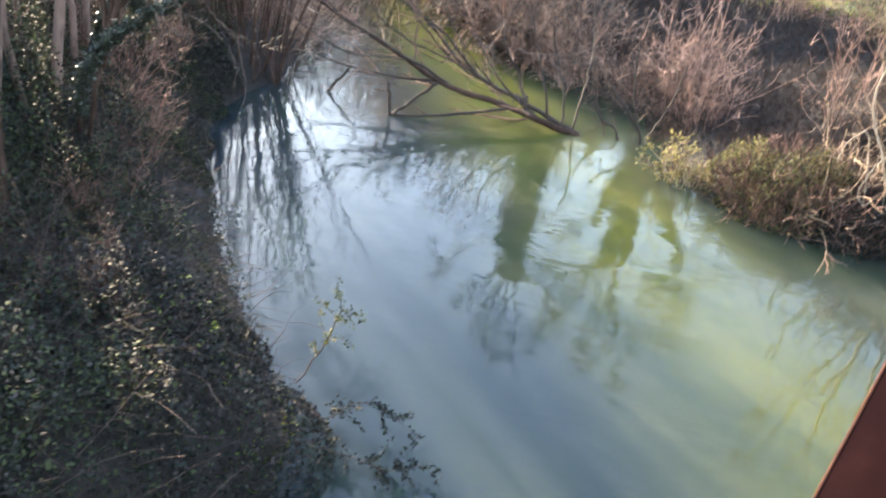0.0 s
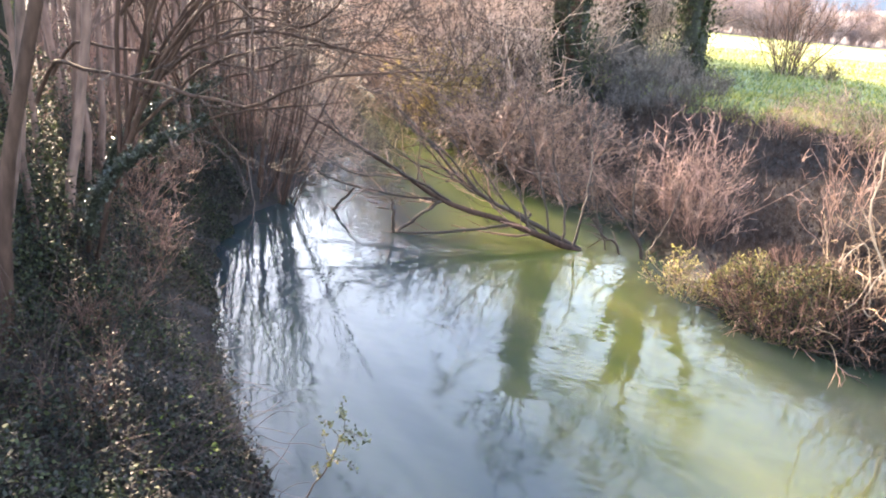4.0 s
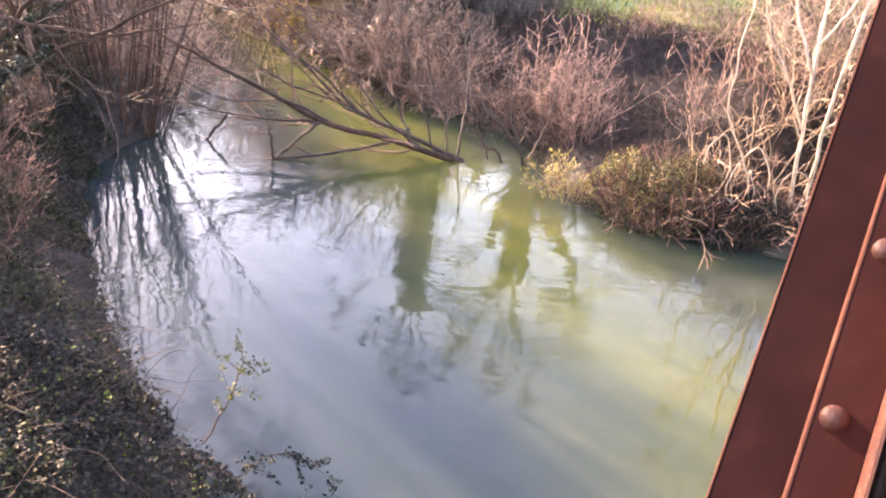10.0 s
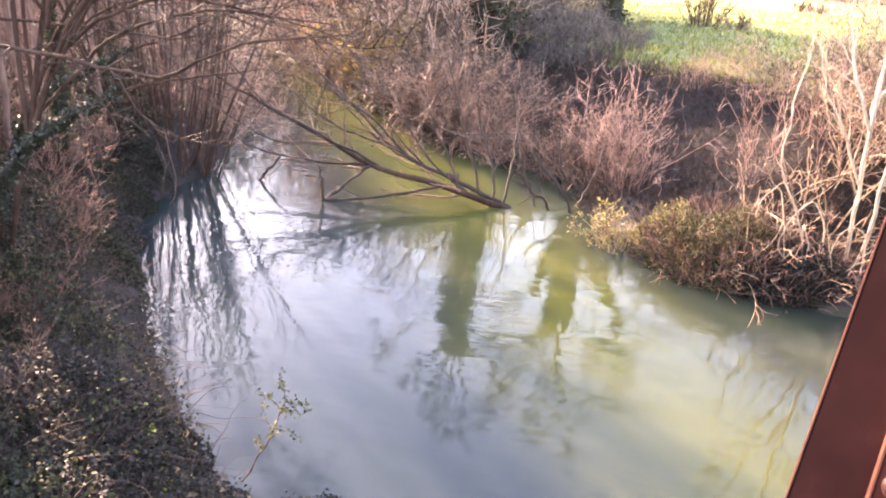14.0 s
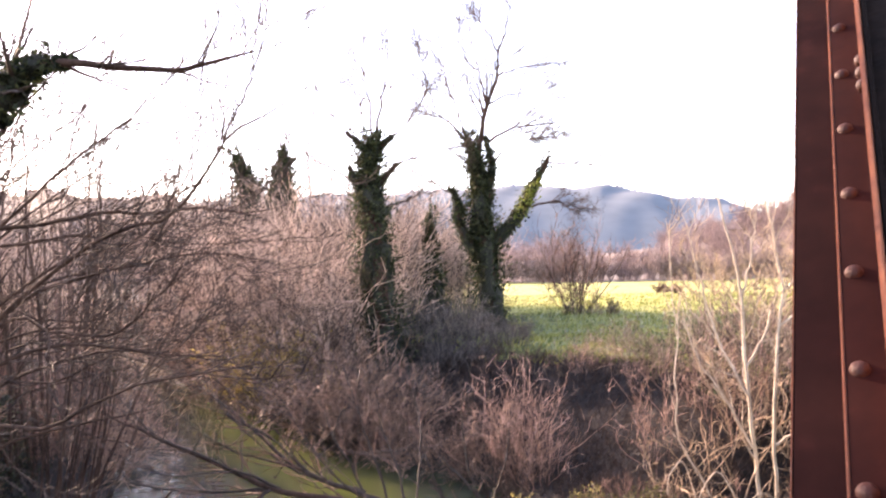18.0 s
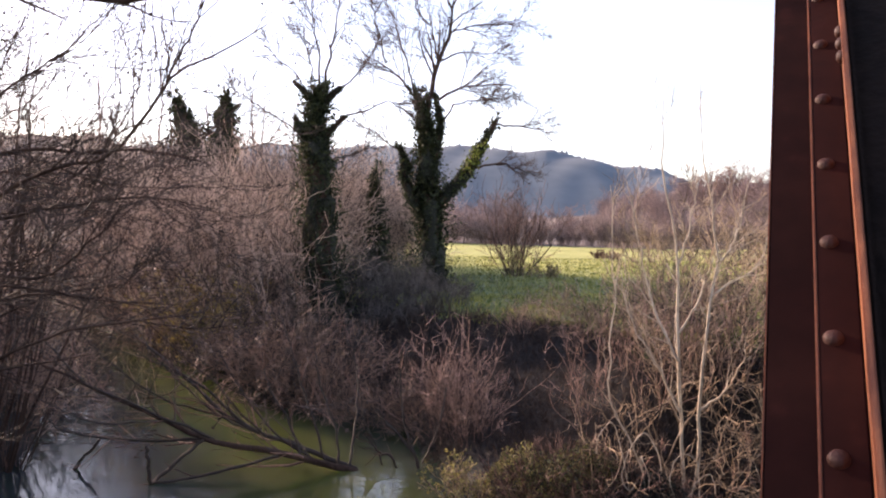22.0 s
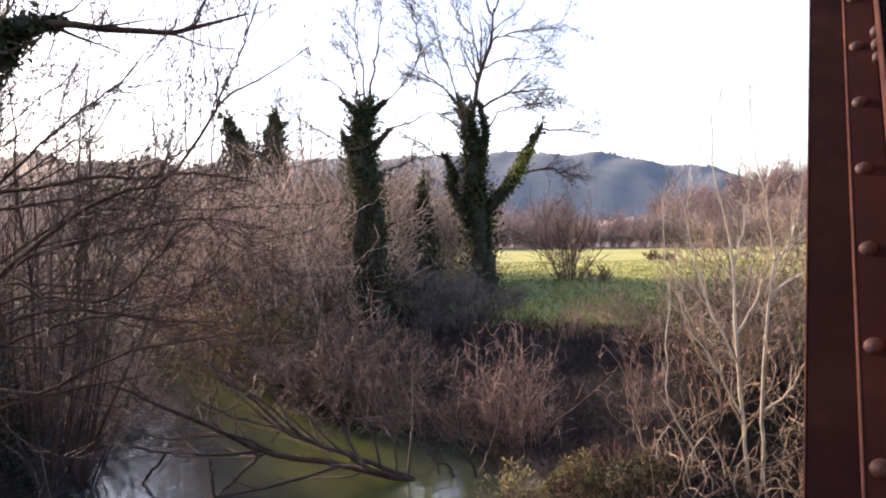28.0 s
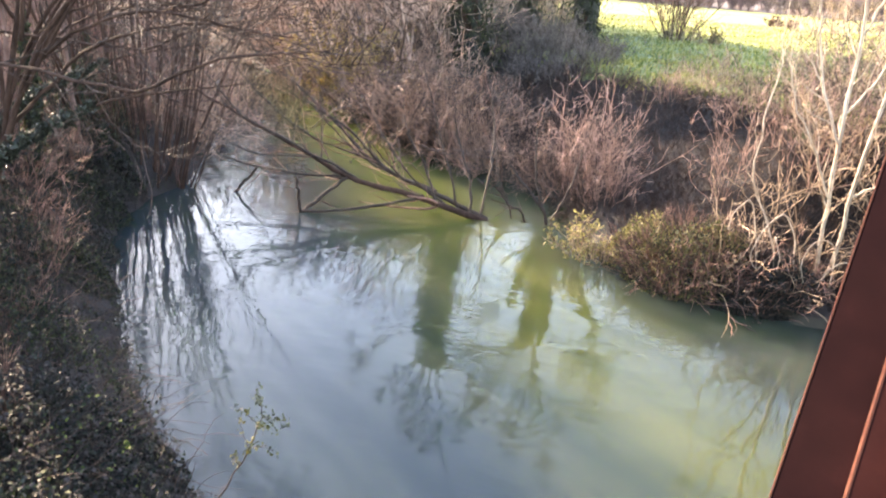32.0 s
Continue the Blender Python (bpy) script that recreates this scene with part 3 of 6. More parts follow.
def ivy_tree(name, seed, label, columns, bare, crown, size=0.115, twig_mat=None, lit=None):
    """columns: (points, radii, leaf count) of ivy; bare: (points, r0, r1) of naked limbs; crown: branch counts and lengths."""
    rng = np.random.default_rng(seed)
    base = columns[0][0][0]
    ob = thing(name, base, label, "tree")
    inv = np.array(base)
    core, leaf, wood, twig = Acc(), Acc(), Acc(), Acc()
    for pts, radii, count in columns:
        ivy_leaves(rng, np.array(pts) - inv, radii, count, size, core, leaf)
        P, R = limb(rng, np.array(pts) - inv, radii[0] * 0.4, 0.08, 12, 0.01)
        wood.add(*tubes(P, R, 6))
    for k, (pts, r0, r1) in enumerate(bare):
        line = np.array(pts) - inv
        reach = float(np.linalg.norm(line[-1] - line[0]))
        if k:
            line[:, 1] += np.linspace(0, (1 if k % 2 else -1) * rng.uniform(0.2, 0.45) * reach, len(line))
        P, R = limb(rng, line, r0 * 0.55, r1 * 0.7, 11, 0.03)
        wood.add(*tubes(P, R, 5))
        size_of = crown[1] * min(1.0, max(0.5, reach / 3.2))
        P1, R1 = grow(rng, P, R, max(4, int(crown[0] * min(1.0, reach / 2.8))), size_of, 6, 0.2, 1.0, (20, 50), 0.05, 0.13, 0.5, 0.014)
        P2, R2 = grow(rng, P1, R1, crown[2], size_of * 0.5, 5, 0.15, 1.0, (22, 55), 0.03, 0.16, 0.55, 0.0095)
        P3, R3 = grow(rng, P2, R2, crown[3], size_of * 0.28, 4, 0.15, 1.0, (22, 60), 0.02, 0.2, 0.6, 0.008)
        wood.add(*tubes(P1, R1, 4))
        twig.add(*tubes(P2, R2, 3)).add(*tubes(P3, R3, 3))
    trunk = part("trunk", wood, BARK, ob)
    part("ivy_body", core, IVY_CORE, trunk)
    tagged(part("ivy", leaf, IVY, trunk, "dark glossy ivy leaves"), kind="stuff")
    if lit:
        # sunlight on one limb, put in as brighter leaf colour
        line = spline(np.array(lit[0]) - inv, 12)
        spot = line[rng.integers(0, 12, lit[1])] + rng.normal(0, 0.17, (lit[1], 3))
        tagged(part("sunlit_ivy", Acc().add(*leaves(rng, spot, size, 0.3)), LEAF_SUNLIT, trunk, "ivy leaves coloured yellow-green as if sunlit"), kind="stuff")
    if twig.v:
        tagged(part("twigwork", twig, twig_mat or TWIG_DARK, ob), kind="stuff")
    return ob


ivy_tree("ivy_clad_tree", 11, "bare tree with ivy-smothered leaning trunk on the bank top",
         [([(-3.6, 25.1, 0.9), (-3.86, 25.1, 2.4), (-4.13, 25.1, 5.1), (-4.25, 25.1, 7.0), (-4.37, 25.1, 7.9), (-4.28, 25.1, 8.8), (-4.2, 25.1, 9.3)], (1.3, 1.15, 0.92, 0.78, 0.50, 0.36, 0.12), 18000),
          ([(-4.28, 25.1, 8.7), (-4.62, 25.1, 9.3), (-5.06, 25.1, 9.7)], (0.30, 0.18, 0.03), 650), ([(-4.16, 25.1, 8.8), (-3.89, 25.1, 9.2), (-3.47, 25.1, 9.57)], (0.30, 0.20, 0.03), 700),
          ([(-4.3, 25.1, 7.7), (-4.75, 25.0, 8.0), (-4.95, 25.0, 8.5)], (0.36, 0.26, 0.05), 700), ([(-4.2, 25.1, 7.6), (-3.8, 25.1, 8.1), (-3.3, 25.1, 8.6)], (0.32, 0.18, 0.03), 600)],
         [([(-4.13, 25.1, 9.0), (-3.92, 25.1, 10.4), (-3.82, 25.1, 11.1), (-3.67, 25.1, 11.8), (-3.6, 25.1, 12.8)], 0.10, 0.02), ([(-4.47, 25.1, 9.3), (-4.52, 25.1, 10.1), (-4.66, 25.1, 10.7), (-4.9, 25.1, 11.6)], 0.06, 0.015),
          ([(-4.7, 25.1, 9.4), (-5.01, 25.1, 10.0), (-5.45, 25.1, 10.3), (-6.0, 25.1, 10.8)], 0.06, 0.015), ([(-3.64, 25.1, 9.4), (-3.19, 25.1, 9.9), (-2.7, 25.1, 10.6), (-2.3, 25.1, 11.5)], 0.07, 0.015),
          ([(-4.18, 25.1, 9.2), (-4.19, 25.1, 10.6), (-4.36, 25.1, 11.4), (-4.4, 25.1, 12.4)], 0.08, 0.015), ([(-3.9, 25.1, 8.0), (-3.4, 25.1, 8.57), (-2.61, 25.1, 8.96), (-1.82, 25.1, 9.26), (-1.23, 25.1, 9.21)], 0.08, 0.012),
          ([(-4.73, 25.1, 7.99), (-5.47, 25.1, 8.38), (-6.25, 25.1, 8.87), (-6.84, 25.1, 9.16)], 0.06, 0.012), ([(-3.7, 25.1, 7.1), (-2.91, 25.1, 7.4), (-2.12, 25.1, 7.79)], 0.05, 0.012)],
         (10, 1.6, 6, 4))
ivy_tree("ivy_clad_tree", 12, "spreading bare tree with thick ivy on trunk and one forked limb",
         [([(-0.05, 29.0, 1.2), (-0.14, 29.0, 2.4), (-0.35, 29.0, 5.1), (-0.55, 29.0, 7.0), (-0.63, 29.0, 8.45), (-0.74, 29.0, 9.35), (-1.05, 29.0, 10.1)], (1.0, 0.92, 0.88, 0.74, 0.52, 0.36, 0.08), 17000),
          ([(-0.3, 29.0, 7.4), (-0.08, 29.0, 9.0), (-0.37, 29.0, 10.1)], (0.32, 0.27, 0.06), 1500),
          ([(-0.2, 29.0, 5.6), (0.97, 28.9, 7.09), (1.54, 28.8, 8.11), (2.11, 28.7, 9.2)], (0.46, 0.36, 0.25, 0.04), 3400),
          ([(-0.5, 29.0, 5.2), (-1.35, 29.0, 6.6), (-1.42, 29.0, 7.4), (-1.68, 29.0, 8.1)], (0.5, 0.38, 0.26, 0.05), 2200)],
         [([(-0.63, 29, 9.0), (-0.45, 29, 10.6), (-0.17, 29, 11.6), (0.17, 29, 12.6), (0.28, 29, 13.8)], 0.20, 0.05), ([(-1.0, 29, 9.8), (-1.65, 29, 10.7), (-2.32, 29, 11.26), (-3.34, 29, 11.9)], 0.12, 0.02),
          ([(-2.27, 29, 11.25), (-2.49, 29, 12.16), (-2.77, 29, 12.94), (-2.9, 29, 13.8)], 0.06, 0.015), ([(-1.1, 29, 10.0), (-1.42, 29, 11.26), (-1.87, 29, 12.4), (-2.1, 29, 13.3)], 0.08, 0.015),
          ([(-0.26, 29, 11.4), (-0.51, 29, 12.5), (-1.07, 29, 13.2), (-1.4, 29, 14.2)], 0.08, 0.015), ([(-0.2, 29, 9.9), (0.62, 29, 10.5), (1.53, 29, 10.6), (2.44, 29, 10.76), (3.01, 29, 10.6)], 0.11, 0.015),
          ([(-0.11, 29, 8.9), (0.51, 29, 9.7), (1.31, 29, 9.8), (2.1, 29, 9.9)], 0.08, 0.015), ([(2.05, 28.7, 9.0), (3.02, 28.7, 8.96), (4.04, 28.7, 8.9)], 0.09, 0.03),
          ([(-1.6, 29, 7.8), (-2.34, 29, 8.34), (-3.13, 29, 8.8)], 0.07, 0.012), ([(1.2, 28.8, 7.3), (2.34, 28.7, 7.5), (3.37, 28.6, 7.2)], 0.09, 0.03),
          ([(0.15, 29, 12.5), (0.96, 29, 12.7), (2.09, 29, 12.7), (2.9, 29, 12.9)], 0.07, 0.012), ([(-0.23, 29, 11.4), (0.51, 29, 11.82), (1.3, 29, 11.93), (2.2, 29, 12.0)], 0.08, 0.012),
          ([(0.28, 29, 13.6), (0.62, 29, 14.6), (0.84, 29, 15.4)], 0.07, 0.015), ([(0.26, 29, 13.5), (-0.28, 29, 14.5), (-0.51, 29, 15.2)], 0.07, 0.015)],
         (12, 1.9, 7, 4), lit=([(0.9, 28.6, 6.95), (1.5, 28.5, 8.1)], 330))
ivy_tree("ivy_column", 13, "slender cone of ivy round a dead trunk", [([(-2.85, 36, 1.6), (-3.03, 36, 3.6), (-3.18, 36, 5.6), (-3.24, 36, 7.6)], (0.9, 0.8, 0.52, 0.10), 4500)], [], (0, 0, 0, 0), 0.2)
ivy_tree("ivy_clad_tree", 14, "distant upright tree smothered in ivy above the thicket",
         [([(-14.4, 48, 2.0), (-14.4, 48, 8.0), (-14.15, 48, 10.2), (-14.03, 48, 12.9)], (1.2, 1.5, 1.25, 0.25), 5600)],
         [([(-14.0, 48, 12.5), (-13.9, 48, 14), (-14.2, 48, 15.2)], 0.06, 0.02), ([(-14.0, 48, 12.5), (-13.4, 48, 13.6), (-13.3, 48, 14.8)], 0.06, 0.02)], (4, 1.2, 3, 2), 0.24)
ivy_tree("ivy_clad_tree", 15, "distant leaning tree smothered in ivy above the thicket",
         [([(-15.4, 47, 2.0), (-15.6, 47, 7.9), (-16.1, 47, 10.3), (-17.0, 47, 12.5)], (1.2, 1.7, 1.15, 0.2), 5200)],
         [([(-17, 47, 12.2), (-17.4, 47, 13.4), (-17.6, 47, 14.4)], 0.05, 0.02)], (3, 1.0, 3, 2), 0.24)

# thickets of the right bank
hang = shrub("overhanging_shrub", 26, 16, 2.8, 0.45, (TWIG_BROWN, TWIG_BROWN), "leafless red-brown shrub leaning out over the river", lean=(-0.6, -0.55), base_r=0.6, per=(6, 3), wob=0.17, up=-0.02, fine=0.009, stem_r=0.02)
tagged(hang, group="overhanging shrubs")
place(hang, -1.5, 18.9, 0.5, 0)
for x, y, s, r in [(-3.4, 20.3, 1.15, 5), (-4.4, 21.5, 1.2, 40), (-5.5, 22.8, 1.2, -35), (-2.8, 19.9, 0.8, 20), (-3.9, 21.1, 0.95, -15), (-5.0, 22.4, 1.0, 10), (-6.0, 23.8, 1.05, -25), (-7.2, 25.4, 1.1, 15), (-8.5, 26.9, 1.1, -10), (-10.0, 28.6, 1.2, 25), (-12.0, 30.4, 1.2, 0), (-14.4, 32.6, 1.3, -20), (-0.5, 18.3, 0.45, 30)]:
    again(hang, x, y, s, r)
sprawl = shrub("sprawling_shrub", 27, 26, 2.3, 0.6, (TWIG_BROWN, TWIG_BROWN), "low red-brown shrub sprawling out over the water", lean=(-0.5, -0.5), base_r=0.7, per=(7, 4), wob=0.2, up=-0.01, fine=0.0065, stem_r=0.014, sub=(0.36, 0.18), leafy=(LEAF_DRY, 160, 0.05))
tagged(sprawl, group="overhanging shrubs")
place(sprawl, -0.5, 17.7, 0.58, 0)
for x, y, s, r in [(-1.4, 18.3, 0.62, 25), (-2.3, 19.1, 0.7, -20), (0.6, 17.0, 0.5, 10), (-3.2, 20.0, 0.95, 15), (-4.2, 21.3, 1.0, -10), (-5.2, 22.6, 1.0, 30)]:
    again(sprawl, x, y, s, r)
bush_a = shrub("thicket_shrub", 21, 22, 3.2, 0.5, (TWIG_BROWN, TWIG_BROWN), "dense leafless red-brown shrub on the river bank", base_r=0.9, wob=0.17, up=0.05, per=(5, 2), fine=0.011, stem_r=0.024)
bush_b = shrub("thicket_shrub", 22, 34, 2.6, 0.36, (TWIG_PINK, TWIG_PINK), "wavy-stemmed leafless pinkish shrub on the river bank", base_r=0.7, per=(4, 3), wob=0.22, up=0.09, fine=0.006, stem_r=0.012, sub=(0.30, 0.15))
bush_c = shrub("thicket_shrub", 23, 30, 4.6, 0.24, (TWIG_SUNLIT, TWIG_SUNLIT), "tall upright leafless shrub of fine brown stems", base_r=1.1, per=(7, 4), up=0.11, wob=0.15, fine=0.0088, stem_r=0.022, split=False)
bush_d = shrub("curly_shrub", 24, 13, 2.5, 0.55, (TWIG_STRAW, TWIG_STRAW), "sunlit straw-coloured shrub with curling bare stems", base_r=0.6, per=(5, 2), wob=0.28, up=0.07, stem_r=0.018, fine=0.0085, sub=(0.38, 0.18))
bush_y = shrub("yellowing_shrub", 25, 30, 3.4, 0.4, (TWIG_STRAW, TWIG_STRAW), "bank shrub with a haze of olive-gold leaves", base_r=0.9, per=(7, 3), fine=0.009, leafy=(LEAF_GOLD, 5200, 0.10), split=False)
tagged(bush_a, group="bank thicket")
place(bush_a, -2.5, 20.8, 0.5, 20)
tagged(bush_b, group="bank thicket")
place(bush_b, 0.5, 17.0, 1.1, 70)
tagged(bush_c, group="tall thicket")
place(bush_c, -5.6, 27.2, 1.0, 10)
tagged(bush_d, group="curly shrubs")
place(bush_d, 4.0, 14.0, 1.0, 30)
tagged(bush_y, group="bank thicket")
place(bush_y, -7.5, 24.9, 0.85, 60)
for x, y, s, r in [(5.4, 18.6, 0.6, 35), (6.8, 19.6, 0.7, 95), (4.0, 18.8, 0.45, 155), (8.2, 19.2, 0.8, 215), (6.0, 15.4, 0.55, 275), (-3.8, 22.0, 0.8, 200), (-5.4, 24.4, 0.85, 300), (-1.2, 20.6, 0.35, 150), (-7.2, 26.6, 0.85, 40), (-9.6, 29.4, 0.9, 250), (-4.6, 23.2, 0.8, 10),
                   (-12.4, 32.2, 1.0, 33), (-16.4, 36.5, 1.1, 133), (-21, 43, 1.2, 77), (-27, 49, 1.2, 177), (-9.0, 28.2, 0.8, 210)]:
    again(bush_a, x, y, s, r)
for x, y, s, r in [(0.9, 16.0, 0.65, 10), (0.5, 17.6, 0.75, 300), (0.1, 18.3, 0.6, 240), (-6.4, 25.0, 0.8, 15), (2.4, 20.6, 0.5, 280), (3.4, 21.0, 0.5, 30), (-8.8, 27.4, 0.8, 100), (-11, 30.0, 0.9, 222)]:
    again(bush_b, x, y, s, r)
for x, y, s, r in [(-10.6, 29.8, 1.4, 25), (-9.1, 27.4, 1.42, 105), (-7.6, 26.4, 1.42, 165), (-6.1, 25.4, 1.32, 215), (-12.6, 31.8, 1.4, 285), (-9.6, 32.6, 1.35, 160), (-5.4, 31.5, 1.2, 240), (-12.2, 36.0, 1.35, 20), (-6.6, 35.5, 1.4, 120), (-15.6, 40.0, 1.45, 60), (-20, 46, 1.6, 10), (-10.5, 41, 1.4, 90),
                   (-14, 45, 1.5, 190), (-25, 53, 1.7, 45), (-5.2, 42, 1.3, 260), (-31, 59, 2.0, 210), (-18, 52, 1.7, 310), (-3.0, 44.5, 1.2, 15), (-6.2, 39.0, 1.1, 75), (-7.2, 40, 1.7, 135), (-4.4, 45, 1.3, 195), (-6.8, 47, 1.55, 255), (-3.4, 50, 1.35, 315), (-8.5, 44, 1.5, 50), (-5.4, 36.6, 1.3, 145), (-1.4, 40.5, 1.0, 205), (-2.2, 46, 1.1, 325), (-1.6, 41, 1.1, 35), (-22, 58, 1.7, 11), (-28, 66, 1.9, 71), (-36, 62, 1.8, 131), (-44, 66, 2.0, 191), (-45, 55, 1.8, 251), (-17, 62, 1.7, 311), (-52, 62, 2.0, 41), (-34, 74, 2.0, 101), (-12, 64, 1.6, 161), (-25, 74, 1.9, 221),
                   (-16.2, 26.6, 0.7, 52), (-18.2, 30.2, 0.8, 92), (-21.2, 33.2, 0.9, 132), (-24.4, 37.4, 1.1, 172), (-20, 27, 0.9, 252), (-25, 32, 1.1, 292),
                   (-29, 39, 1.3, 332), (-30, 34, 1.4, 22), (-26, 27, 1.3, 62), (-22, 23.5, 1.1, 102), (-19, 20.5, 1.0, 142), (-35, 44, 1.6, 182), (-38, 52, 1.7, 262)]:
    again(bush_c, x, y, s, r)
for x, y, s, r in [(5.2, 14.6, 1.05, 200), (5.9, 16.2, 1.05, 300), (6.8, 14.4, 1.1, 10), (6.9, 17.4, 1.1, 250), (7.9, 15.6, 1.2, 80), (5.2, 17.8, 0.85, 330),
                   (7.6, 19.4, 1.1, 20), (3.3, 13.2, 0.6, 140), (5.2, 12.9, 0.75, 60), (6.3, 13.0, 0.9, 220), (8.6, 17.6, 1.2, 120), (4.4, 20.8, 0.5, 20), (5.4, 21.2, 0.6, 120), (6.6, 21.4, 0.65, 220), (4.6, 16.0, 0.8, 75)]:
    again(bush_d, x, y, s, r)
for x, y, s, r in [(-6.6, 24.4, 0.7, 200), (-8.5, 26.0, 0.95, 300)]:
    again(bush_y, x, y, s, r)

bush_e = shrub("curly_shrub", 28, 20, 2.3, 0.5, (TWIG_PINK, TWIG_PINK), "pinkish-brown shrub of thin curling stems on the bank", base_r=0.6, per=(4, 2), wob=0.2, up=0.09, stem_r=0.012, fine=0.007, sub=(0.32, 0.16))
tagged(bush_e, group="curly shrubs")
place(bush_e, 3.6, 16.6, 0.85, 0)
for x, y, s, r in [(4.4, 17.6, 0.85, 70), (5.2, 16.6, 0.95, 140), (3.3, 15.0, 0.6, 210), (6.2, 17.2, 1.0, 280), (4.6, 15.2, 0.8, 350), (7.2, 16.4, 1.1, 60), (3.6, 18.8, 0.6, 120)]:
    again(bush_e, x, y, s, r)

# ---- saplings and water-edge plants of the right bank ----
def sapling():
    rng = np.random.default_rng(31)
    ob = thing("pale_sapling", (4.55, 12.85, zat(4.55, 12.85) - 0.05), "pale-barked leafless sapling with several slender stems", "tree")
    o = np.array(ob.location)
    twig = Acc()
    for xz, r, back in [
            ([(4.46, 0.5), (4.41, 1.19), (4.35, 1.84), (4.29, 2.75), (4.22, 3.94), (4.18, 4.54), (4.07, 5.23), (3.85, 6.09), (3.85, 6.69), (3.83, 7.5)], 0.037, 0.0),
            ([(4.66, 0.5), (4.69, 1.19), (4.66, 1.74), (4.70, 2.45), (4.75, 3.15), (4.80, 3.94), (4.87, 4.54), (4.80, 5.32), (4.70, 5.81), (4.54, 6.5), (4.47, 7.6)], 0.035, 0.05),
            ([(4.29, 2.72), (4.04, 3.15), (3.78, 3.75), (3.61, 4.34), (3.54, 4.83), (3.41, 5.42), (3.26, 5.91)], 0.026, 0.2),
            ([(4.35, 1.82), (4.11, 2.25), (3.85, 2.75), (3.49, 3.25), (3.24, 3.84), (3.13, 4.34)], 0.022, -0.3),
            ([(3.75, 0.7), (3.47, 1.34), (3.11, 1.94), (3.08, 2.55), (3.09, 3.15), (3.19, 3.75), (3.11, 4.34), (3.05, 5.13), (3.02, 5.81)], 0.017, 0.3),
            ([(4.86, 4.5), (5.10, 4.73), (5.29, 5.23), (5.42, 5.91)], 0.019, 0.2),
            ([(4.18, 4.4), (4.31, 4.93), (4.41, 5.52), (4.43, 6.01)], 0.018, -0.2),
            ([(4.80, 3.9), (5.11, 4.19), (5.50, 4.44), (5.66, 5.03)], 0.018, -0.3),
            ([(4.26, 3.25), (4.62, 3.84), (4.73, 4.24), (5.00, 4.73)], 0.020, 0.3),
            ([(4.68, 1.9), (5.05, 2.25), (5.24, 2.65), (5.38, 3.15)], 0.020, -0.4)]:
        pts = [(x, 12.85 + back * i / len(xz), z) for i, (x, z) in enumerate(xz)]
        P, R = limb(rng, np.array(pts) - o, r, 0.006, 16, 0.015)
        stem = part("stem", Acc().add(*tubes(P, R, 6)), BARK_PALE, ob)
        P1, R1 = grow(rng, P, R, 9, 0.95, 6, 0.12, 0.95, (22, 48), 0.12, 0.16, 0.5, 0.0075)
        P2, R2 = grow(rng, P1, R1, 5, 0.45, 4, 0.2, 1.0, (25, 55), 0.10, 0.18, 0.6, 0.006)
        for i in range(len(P1)):
            part("branch", Acc().add(*tubes(P1[i], R1[i], 4)), BARK_PALE, stem)
        twig.add(*tubes(P2, R2, 3))
    tagged(part("twigwork", twig, TWIG_STRAW, ob), kind="stuff")
    return ob


sapling()


def mound(name, seed, x, y, rx, ry, h, count, size, mats, label):
    """A low rounded bush: leaves and grass-like stems over a heap."""
    rng = np.random.default_rng(seed)
    ob = thing(name, (x, y, zat(x, y)), label, "shrub")
    a, u = rng.uniform(0, 2 * np.pi, count), rng.uniform(0, 1, count) ** 0.5
    px, py = np.cos(a) * u * rx, np.sin(a) * u * ry
    gz = height(px + x, py + y)[0] - ob.location.z
    lump = 1 + 0.38 * ripple(px + x, py + y, 2.6) + 0.3 * ripple(px + 3, py, 6.5) + rng.normal(0, 0.1, count)
    pz = np.maximum(gz, -ob.location.z) + h * (1 - u ** 2.2) * lump * rng.uniform(0.25, 1.0, count) ** 0.6
    C = np.stack([px, py, pz], -1)
    k = int(count * 0.55)
    tagged(part("foliage", Acc().add(*leaves(rng, C[:k], size)), mats[0], ob), kind="stuff")
    tagged(part("dry_foliage", Acc().add(*leaves(rng, C[k:], size)), mats[1], ob), kind="stuff")
    if not mats[2]:
        return ob
    m = count // 15
    b = np.stack([px[:m] * 0.8, py[:m] * 0.8, np.maximum(gz[:m], -ob.location.z - 0.1)], -1)
    d = unit(rng.normal(0, 0.45, (m, 3)) + np.stack([px[:m] / rx * 0.7, py[:m] / ry * 0.7, np.ones(m)], -1))
    pts = [b]
    for _ in range(4):
        d = unit(d + rng.normal(0, 0.13, d.shape) - [0, 0, 0.05])
        pts.append(pts[-1] + d * (h * rng.uniform(0.12, 0.27, m))[:, None])
    tagged(part("stalk_tuft", Acc().add(*tubes(np.stack(pts, 1), np.linspace(0.008, 0.004, 5)[None] * np.ones((m, 1)), 3)), mats[2], ob), kind="stuff")
    return ob


